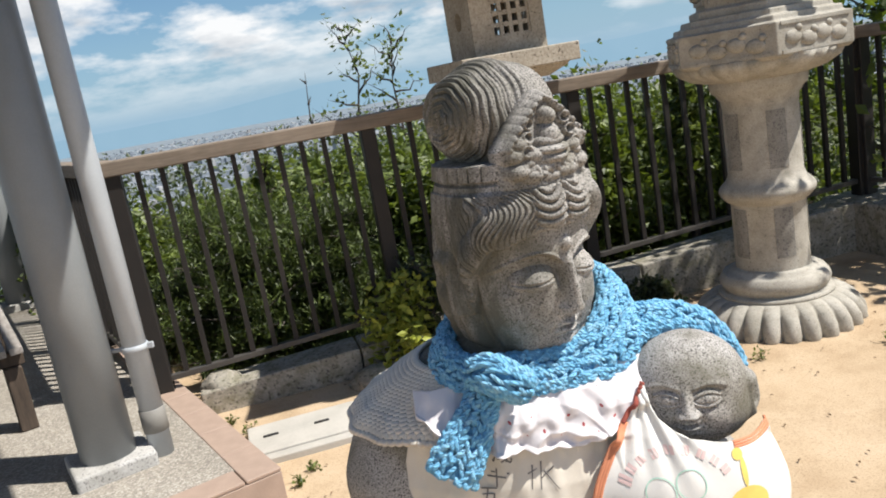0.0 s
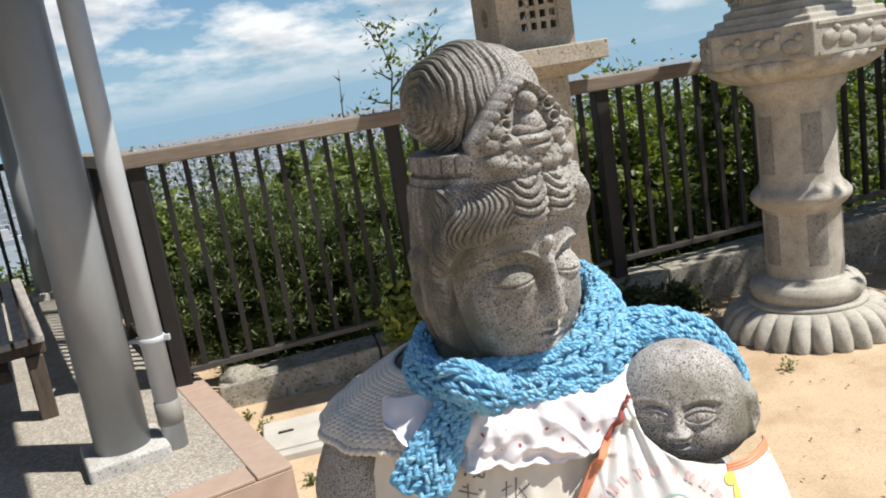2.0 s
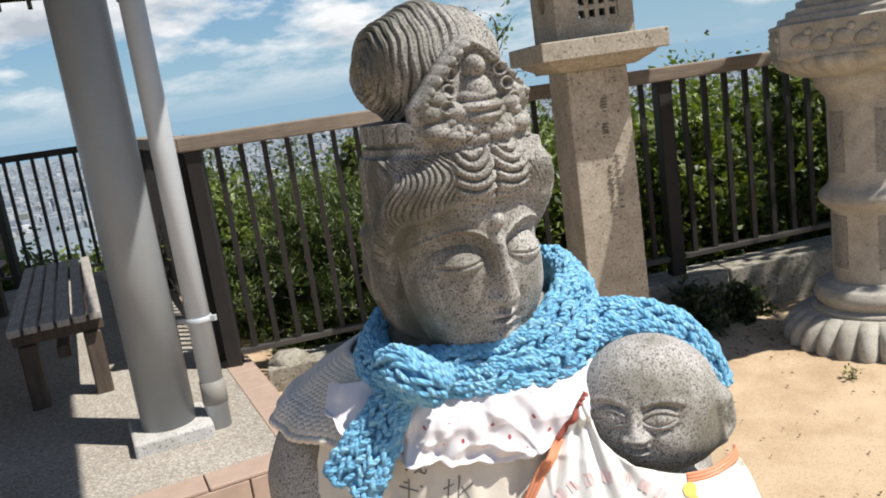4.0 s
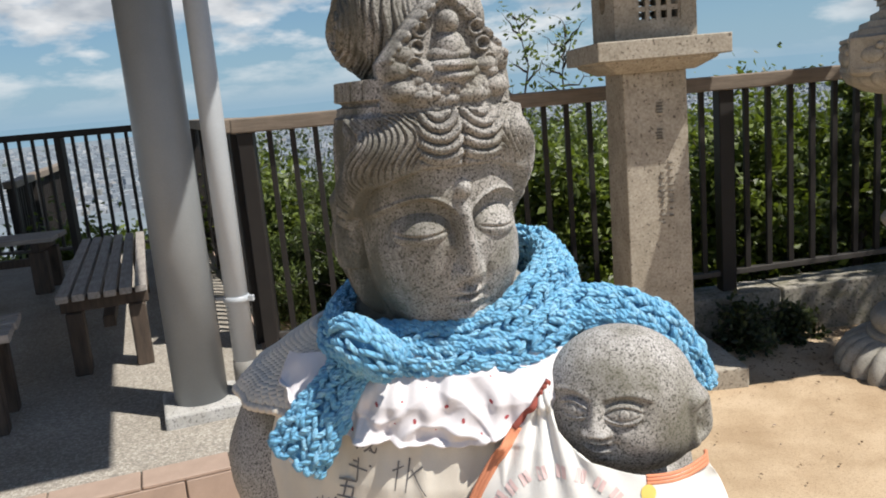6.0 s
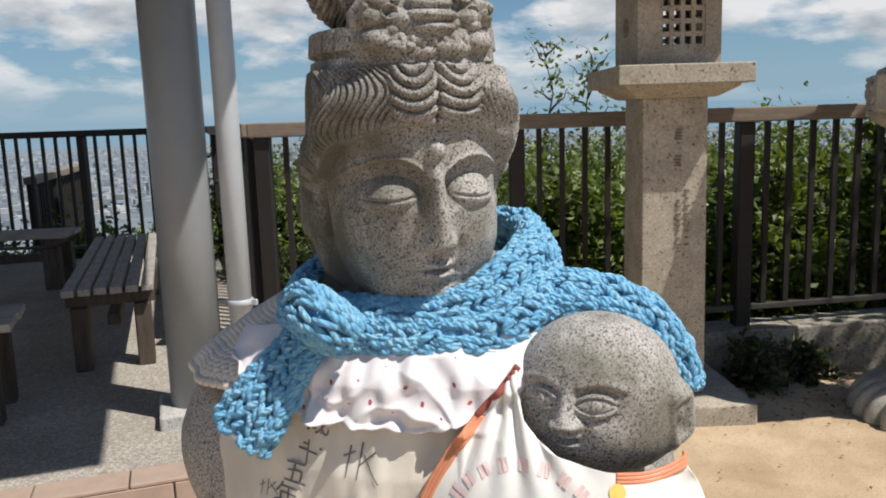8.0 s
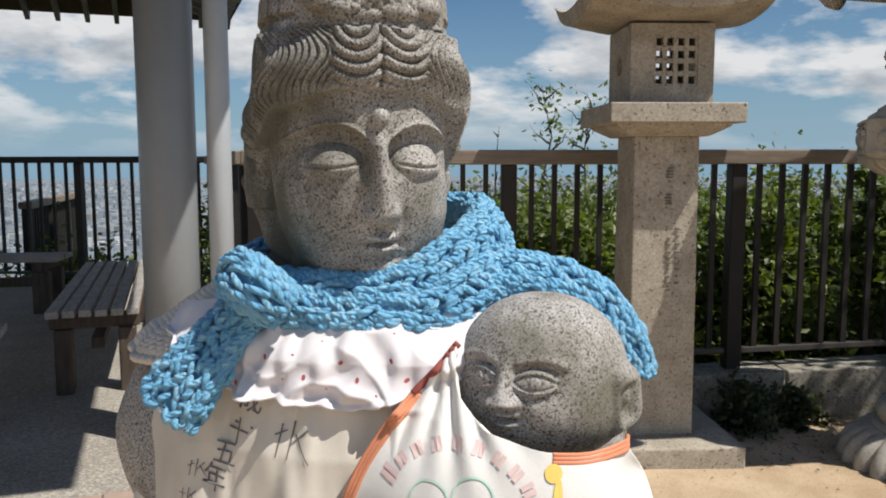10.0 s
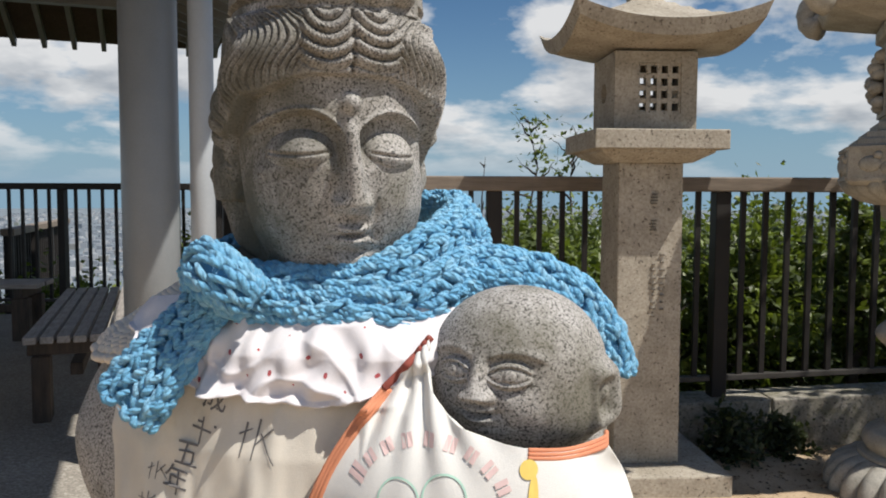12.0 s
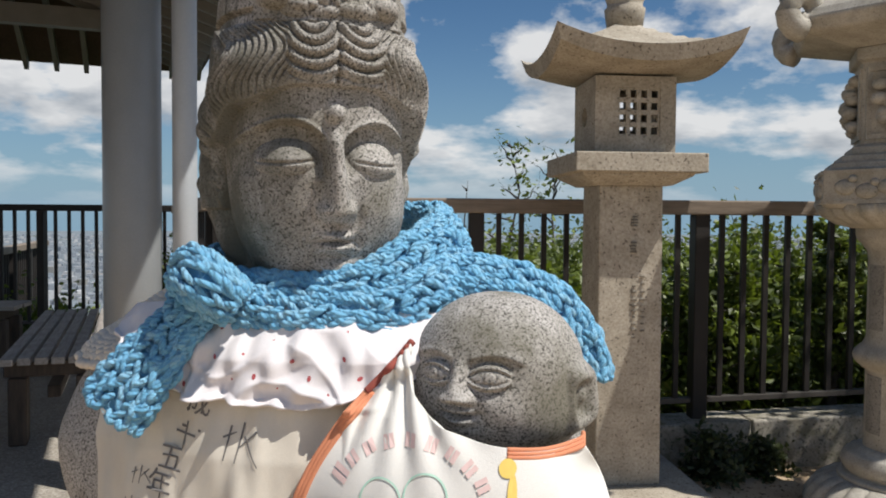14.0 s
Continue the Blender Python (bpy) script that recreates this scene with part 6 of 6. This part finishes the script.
def limb(p, q, r0, r1, rng, bends=5, wob=0.06):
    p, q = np.asarray(p, float), np.asarray(q, float)
    d = np.linalg.norm(q - p)
    pts = [p + (q - p) * k / bends + (rng.normal(0, wob * d * 0.35, 3) if 0 < k < bends else 0) for k in range(bends + 1)]
    return pts, tube(pts, [r0 + (r1 - r0) * k / bends for k in range(bends + 1)], 7)


def build_tree(name, at, height, radius, label, leaf_mat, seed, kind="leaf", leaf=0.06, limbs=16, twigs=7, per=7, start=0.15, flat=1.0, category="tree", spread=0.11, stem=1.0, lean=0.06):
    """Tapered trunk, limbs and twigs, and leaves held at the twigs' ends."""
    rng = np.random.RandomState(seed)
    ob = empty(name, Matrix.Translation(at))
    tagged(ob, label, category, "plants of the hillside")
    wood_bits, anchors = [], []
    tp, tb = limb((0, 0, -0.3), (rng.normal(0, lean * height), rng.normal(0, lean * height), height * 0.86), stem * (0.028 * height ** 0.8 + 0.008), 0.006 * stem, rng, 8, 0.05)
    wood_bits.append(tb)
    for k in range(limbs):
        f = start + (1 - start) * (k + 0.5) / limbs
        p = np.array(tp[min(int(f * 8), 7)]) * (1 - (f * 8) % 1) + np.array(tp[min(int(f * 8) + 1, 8)]) * ((f * 8) % 1)
        a = k * 2.4 + rng.uniform(-0.4, 0.4)
        env = radius * math.sqrt(max(0.06, 1 - ((f - 0.45) / 0.60) ** 2)) * rng.uniform(0.7, 1.12)
        q = p + np.array([math.cos(a) * env, math.sin(a) * env, env * rng.uniform(0.1, 0.55) * flat])
        lp, lb = limb(p, q, stem * 0.012 * height ** 0.6, 0.003 * stem, rng, 5, 0.10)
        wood_bits.append(lb)
        for j in range(twigs):
            g = rng.uniform(0.25, 1.0)
            b = np.array(lp[min(int(g * 5), 4)])
            e = b + rng.normal(0, 0.20 * radius, 3) * np.array([1, 1, 0.8]) + np.array([0, 0, 0.05 * radius])
            if j % 2 == 0:
                wood_bits.append(limb(b, e, 0.004, 0.0015, rng, 3, 0.1)[1])
            for s in (0.45, 0.75, 1.0):
                anchors.append(b + (e - b) * s)
    v, f = join(wood_bits)
    link("trunk", mesh_of("trunk", v, f, M_BARK, True), ob)
    P, F = leaves_at(anchors, leaf, kind, rng, per, spread * radius)
    crown = link("crown", mesh_of("crown", P, F, leaf_mat), ob)
    crown["kind"] = "stuff"
    return ob


def rail_point(s, out, z=None):
    p = RAIL_O + RU * s + RV * out
    return (p.x, p.y, ground_height(p.x, p.y) if z is None else z)


# dense juniper mounds just outside the railing
for k, (s, o, h, r) in enumerate(((0.55, 0.90, 1.02, 0.62), (1.15, 0.85, 0.92, 0.55), (0.10, 1.25, 0.80, 0.52), (0.85, 1.6, 1.15, 0.66))):
    build_tree("juniper_shrub", rail_point(s, o), h, r, "dense dark green juniper shrub behind the railing", M_NEEDLE, 30 + k, "needle", 0.044, 42, 12, 26, 0.02, 0.6, "shrub", 0.055)
# leafy bushes and tree tops on the slope behind the railing
for k, (s, o, h, r, m) in enumerate(((1.75, 0.95, 1.15, 0.50, 0), (2.30, 1.15, 1.20, 0.60, 0), (2.85, 0.85, 1.25, 0.55, 0), (3.35, 1.2, 1.45, 0.65, 0), (3.9, 0.9, 1.35, 0.60, 0), (4.5, 1.4, 1.7, 0.75, 0),
                                     (1.3, 2.4, 1.75, 0.85, 1), (0.35, 2.9, 1.15, 0.7, 0), (2.6, 2.6, 2.0, 0.95, 1), (3.8, 2.9, 2.2, 1.0, 0), (-0.35, 2.2, 0.75, 0.5, 1), (5.3, 2.4, 2.4, 1.0, 0), (-0.9, 3.6, 1.0, 0.7, 0), (1.9, 4.2, 2.6, 1.2, 0), (3.3, 4.6, 3.0, 1.3, 1), (0.4, 4.8, 2.1, 0.9, 1))):
    build_tree("leafy_bush", rail_point(s, o), h, r, "bushy tree with sunlit green leaves behind the railing", (M_LEAF, M_LEAFPALE)[m], 60 + k, "leaf", 0.064, 20, 9, 11, 0.08, 0.8, "tree", 0.12)
# trees lower down the slope, their tops level with the handrail or, past the corner, below it
for k, (s, o) in enumerate(((1.2, 3.6), (1.9, 3.1), (0.75, 3.9), (2.4, 5.0), (1.2, 6.0), (3.0, 6.6), (0.2, 5.4), (4.3, 4.2), (5.6, 5.6), (-0.5, 5.2), (0.2, 8.0), (-1.6, 6.4), (-2.6, 5.0), (1.0, 2.0), (4.6, 2.2), (0.9, 4.6), (0.1, 6.6), (1.6, 7.5))):
    foot = rail_point(s, o)
    reach = math.hypot(foot[0] - 0.1, foot[1] - 0.2)
    bearing = (foot[0] - 0.1) / (foot[1] - 0.2)
    top = 1.13 - reach * (0.15 - 0.125 * float(smoothstep(-0.34, -0.28, bearing)))
    tall = (top - foot[2]) / 1.06
    build_tree("hillside_tree", foot, tall, min(0.9, 0.42 * tall), "leafy tree on the slope below the railing", (M_LEAF, M_LEAFPALE, M_LEAF)[k % 3], 200 + k, "leaf", 0.078, 22, 9, 9, 0.10, 0.6, "tree", 0.12)
# bushes behind the pavilion's back railing
for k, (px, py) in enumerate(((-5.4, 6.6), (-4.4, 7.4), (-3.4, 6.5), (-2.4, 7.3), (-1.5, 6.6), (-0.6, 7.4), (-4.9, 9.5), (-2.9, 9.5), (-1.0, 9.6))):
    p = PLAT_M @ Vector((px, py, 0))
    foot = (p.x, p.y, ground_height(p.x, p.y))
    tall = max(0.5, (1.2 - 0.135 * math.hypot(p.x, p.y) - foot[2]) / 1.06)
    build_tree("hillside_bush", foot, tall, 0.75, "green bush on the slope behind the pavilion's railing", (M_LEAF, M_LEAFPALE)[k % 2], 300 + k, "leaf", 0.085, 18, 8, 9, 0.06, 0.5, "shrub", 0.14)
# tall thin trees down the slope, their sparse tops well above the handrail
for k, (px, py, top, r, lf) in enumerate(((-1.30, 15.4, 3.35, 0.80, 1), (-0.30, 15.8, 2.90, 0.85, 1), (-2.0, 15.0, 2.5, 0.22, 0))):
    foot = ground_height(px, py)
    tall = (top - foot) / 0.96
    build_tree("tall_thin_tree", (px, py, foot), tall, r, ("tall thin tree with sparse leaves on the slope", "tall thin tree with mostly bare twigs", "bare thin stem among the trees")[k], M_LEAFPALE, 7 + 10 * k,
               "leaf", 0.12, (15, 15, 5)[k], (5, 5, 2)[k], lf, (0.6 - foot) / tall, 1.9, "tree", 0.08, 0.62, 0.008)
build_tree("sapling", rail_point(3.42, 0.60), 1.42, 0.18, "young tree top with pale green leaves above the handrail", M_LEAFPALE, 9, "leaf", 0.055, 18, 7, 8, 0.40, 1.0, "tree", 0.10)
build_tree("sapling", rail_point(0.72, 1.5), 1.72, 0.22, "young tree top peeping over the handrail", M_LEAFPALE, 19, "leaf", 0.055, 12, 4, 5, 0.5, 1.8, "tree", 0.12)
# tall trees past the plateau's corner, which shade the kerb
for k, (s, o, h, r) in enumerate(((4.85, -0.70, 4.2, 1.0), (5.9, 1.1, 2.6, 1.0), (7.4, -1.6, 3.6, 1.3))):
    build_tree("shade_tree", rail_point(s, o, -0.6), h, r, "tall leafy tree past the corner of the railing", M_LEAF, 90 + k, "leaf", 0.085, 24, 9, 5, 0.30, 0.8, "tree", 0.12)


def build_maple(at, h, r, mat, label, seed, leaf=0.036):
    build_tree("low_shrub", at, h, r, label, mat, seed, "leaf", leaf, 16, 7, 6, 0.10, 0.5, "shrub", 0.13)


build_maple((-0.27, 3.92, SAND_Z), 0.50, 0.25, M_MAPLE, "small yellow-green maple shrub inside the kerb", 3, 0.05)
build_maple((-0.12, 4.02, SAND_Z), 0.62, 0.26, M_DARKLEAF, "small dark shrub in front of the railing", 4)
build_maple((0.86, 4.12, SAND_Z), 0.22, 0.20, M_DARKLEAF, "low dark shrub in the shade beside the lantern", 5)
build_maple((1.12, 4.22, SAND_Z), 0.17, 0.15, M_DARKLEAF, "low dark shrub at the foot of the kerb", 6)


def build_weed(at, seed):
    rng = np.random.RandomState(seed)
    ob = empty("weed", Matrix.Translation(at))
    tagged(ob, "small green weed growing at the platform edge", "weed", "weeds in the sand")
    anchors = [np.array([rng.normal(0, 0.014), rng.normal(0, 0.014), rng.uniform(0.01, 0.04)]) for _ in range(12)]
    P, F = leaves_at(anchors, 0.019, "leaf", rng, 3, 0.006, -0.3)
    link("leaves", mesh_of("leaves", P, F, M_LEAFPALE), ob)
    bits = [limb((0, 0, -0.01), a, 0.0015, 0.0008, rng, 2, 0.05)[1] for a in anchors]
    v, f = join(bits)
    link("stems", mesh_of("stems", v, f, M_LEAF), ob)


for k, p in enumerate(((-1.03, 3.48), (-1.14, 3.62), (-0.66, 2.98), (-0.70, 2.86), (1.30, 3.30), (1.85, 3.25))):
    build_weed((p[0], p[1], SAND_Z), 40 + k)


def build_litter():
    """Dead leaves, pebbles and crumbs of soil scattered on the sand."""
    rng = np.random.RandomState(8)
    vs, fs = [], []
    for k in range(900):
        if k < 420:
            x, y = rng.uniform(0.7, 1.5), rng.uniform(3.6, 4.35)
        else:
            x, y = rng.uniform(-0.7, 2.4), rng.uniform(1.2, 4.2)
        r = rng.uniform(0.003, 0.011)
        a = rng.uniform(0, 6.3)
        c, s = math.cos(a) * r, math.sin(a) * r
        z = SAND_Z + 0.004
        b = len(vs)
        vs += [(x + c, y + s, z), (x - s * 0.5, y + c * 0.5, z + r * 0.5), (x - c, y - s, z), (x + s * 0.5, y - c * 0.5, z + r * 0.3)]
        fs.append((b, b + 1, b + 2, b + 3))
    m = leafy("dead_leaf", (0.10, 0.06, 0.03), (0.24, 0.15, 0.08), (0.2, 0.12, 0.05))
    ob = link("ground_litter", mesh_of("ground_litter", vs, fs, m))
    tagged(ob, "dry leaves and crumbs scattered on the sand", "leaf litter", kind="stuff")


build_litter()


# ---- hillside woods, city and far hills ----
def build_woods():
    rng = np.random.RandomState(12)
    shape, f0 = leaf_shape("leaf")
    anchors, size = [], []
    for k in range(4600):
        a = math.radians(rng.uniform(50, 165))
        r = 9 + 430 * rng.uniform(0, 1) ** 2.2
        x, y = r * math.cos(a), r * math.sin(a)
        z = ground_height(x, y)
        if z > -1.2 or z < -79:
            continue
        tall = min(0.8 + r * 0.028, 6.0)
        for j in range(9):
            anchors.append((x + rng.normal(0, tall * 0.32), y + rng.normal(0, tall * 0.32), z + tall * rng.uniform(0.1, 0.85)))
            size.append(0.085 * tall + 0.08)
    anchors = np.array(anchors)
    size = np.array(size)
    parts_v, parts_f, base = [], [], 0
    for lo, hi in ((0, 0.2), (0.2, 0.3), (0.3, 0.45), (0.45, 3)):
        pick = (size >= lo) & (size < hi)
        if pick.any():
            P, F = leaves_at(anchors[pick], float(size[pick].mean()), "leaf", rng, 4, float(size[pick].mean()) * 0.8, 0.0)
            parts_v.append(P)
            parts_f += [tuple(i + base for i in f) for f in F]
            base += len(P)
    ob = link("hillside_woods", mesh_of("hillside_woods", np.concatenate(parts_v), parts_f, leafy("far_woods_leaf", (0.014, 0.026, 0.010), (0.085, 0.115, 0.030), (0.10, 0.14, 0.03))))
    tagged(ob, "green woods covering the hillside below the viewpoint", "woods", kind="stuff")


build_woods()


def city_material():
    m, n, l, b = material("city_walls_hazed", 0.85)
    geo = n.new("ShaderNodeNewGeometry")
    # narrow range of blue-greys, with distance haze painted into the wall tones
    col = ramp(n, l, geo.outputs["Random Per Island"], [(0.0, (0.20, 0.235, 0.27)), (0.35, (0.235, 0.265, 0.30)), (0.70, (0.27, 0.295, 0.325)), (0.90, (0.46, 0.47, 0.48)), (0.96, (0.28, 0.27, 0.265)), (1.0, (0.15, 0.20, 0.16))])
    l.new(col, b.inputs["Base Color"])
    return m


def build_city():
    rng = np.random.RandomState(77)
    vs, fs = [], []
    box = [(0, 1, 5, 4), (1, 2, 6, 5), (2, 3, 7, 6), (3, 0, 4, 7), (4, 5, 6, 7)]
    for k in range(12000):
        a = math.radians(rng.uniform(58, 150))
        r = 800 + 2700 * rng.uniform(0, 1) ** 1.3
        w, d = rng.uniform(5, 12), rng.uniform(5, 12)
        h = rng.uniform(3, 7) if rng.uniform() < 0.88 else rng.uniform(8, 16)
        if r > 2500 and rng.uniform() < 0.02:
            h = rng.uniform(12, 22)
        if r > 1500:
            h *= 0.6
        x, y, t = r * math.cos(a), r * math.sin(a), 0.5 + 0.2 * rng.normal()
        c, s = math.cos(t), math.sin(t)
        b = len(vs)
        for z in (-81, -80 + h):
            for i, j in ((-1, -1), (1, -1), (1, 1), (-1, 1)):
                px, py = i * w / 2, j * d / 2
                vs.append((x + px * c - py * s, y + px * s + py * c, z))
        fs += [tuple(b + i for i in q) for q in box]
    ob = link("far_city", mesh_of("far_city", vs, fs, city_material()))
    tagged(ob, "sprawling pale city on the plain far below", "city", kind="stuff")


build_city()


def build_far_hills():
    """Bluish hills beyond the plain, so far off that they stand as a plain backdrop; their haze is a self-lit colour.
    """
    m, n, l, b = material("far_hills_haze_glow", 1.0)
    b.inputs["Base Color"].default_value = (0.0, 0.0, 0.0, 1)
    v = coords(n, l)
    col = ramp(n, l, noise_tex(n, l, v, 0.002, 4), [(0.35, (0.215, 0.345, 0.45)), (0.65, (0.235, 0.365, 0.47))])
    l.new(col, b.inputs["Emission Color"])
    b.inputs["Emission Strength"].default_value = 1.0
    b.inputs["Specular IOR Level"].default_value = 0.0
    vs, fs = [], []
    n_a = 220
    for k in range(n_a):
        a = math.radians(40 + 120 * k / (n_a - 1))
        deg = math.degrees(a)
        h = 14 + 10 * noise.noise((deg * 0.09, 0, 5)) + 8 * noise.noise((deg * 0.31, 2, 5)) + 62 * math.exp(-((deg - 96) / 6) ** 2) + 40 * math.exp(-((deg - 84) / 7) ** 2) + 45 * math.exp(-((deg - 66) / 10) ** 2)
        for z in (-90, max(h, 4)):
            vs.append((4700 * math.cos(a), 4700 * math.sin(a), z))
    for k in range(n_a - 1):
        fs.append((2 * k, 2 * k + 2, 2 * k + 3, 2 * k + 1))
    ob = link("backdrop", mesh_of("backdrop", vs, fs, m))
    tagged(ob, "hazy blue hills on the far horizon", "hills", kind="structure")


build_far_hills()
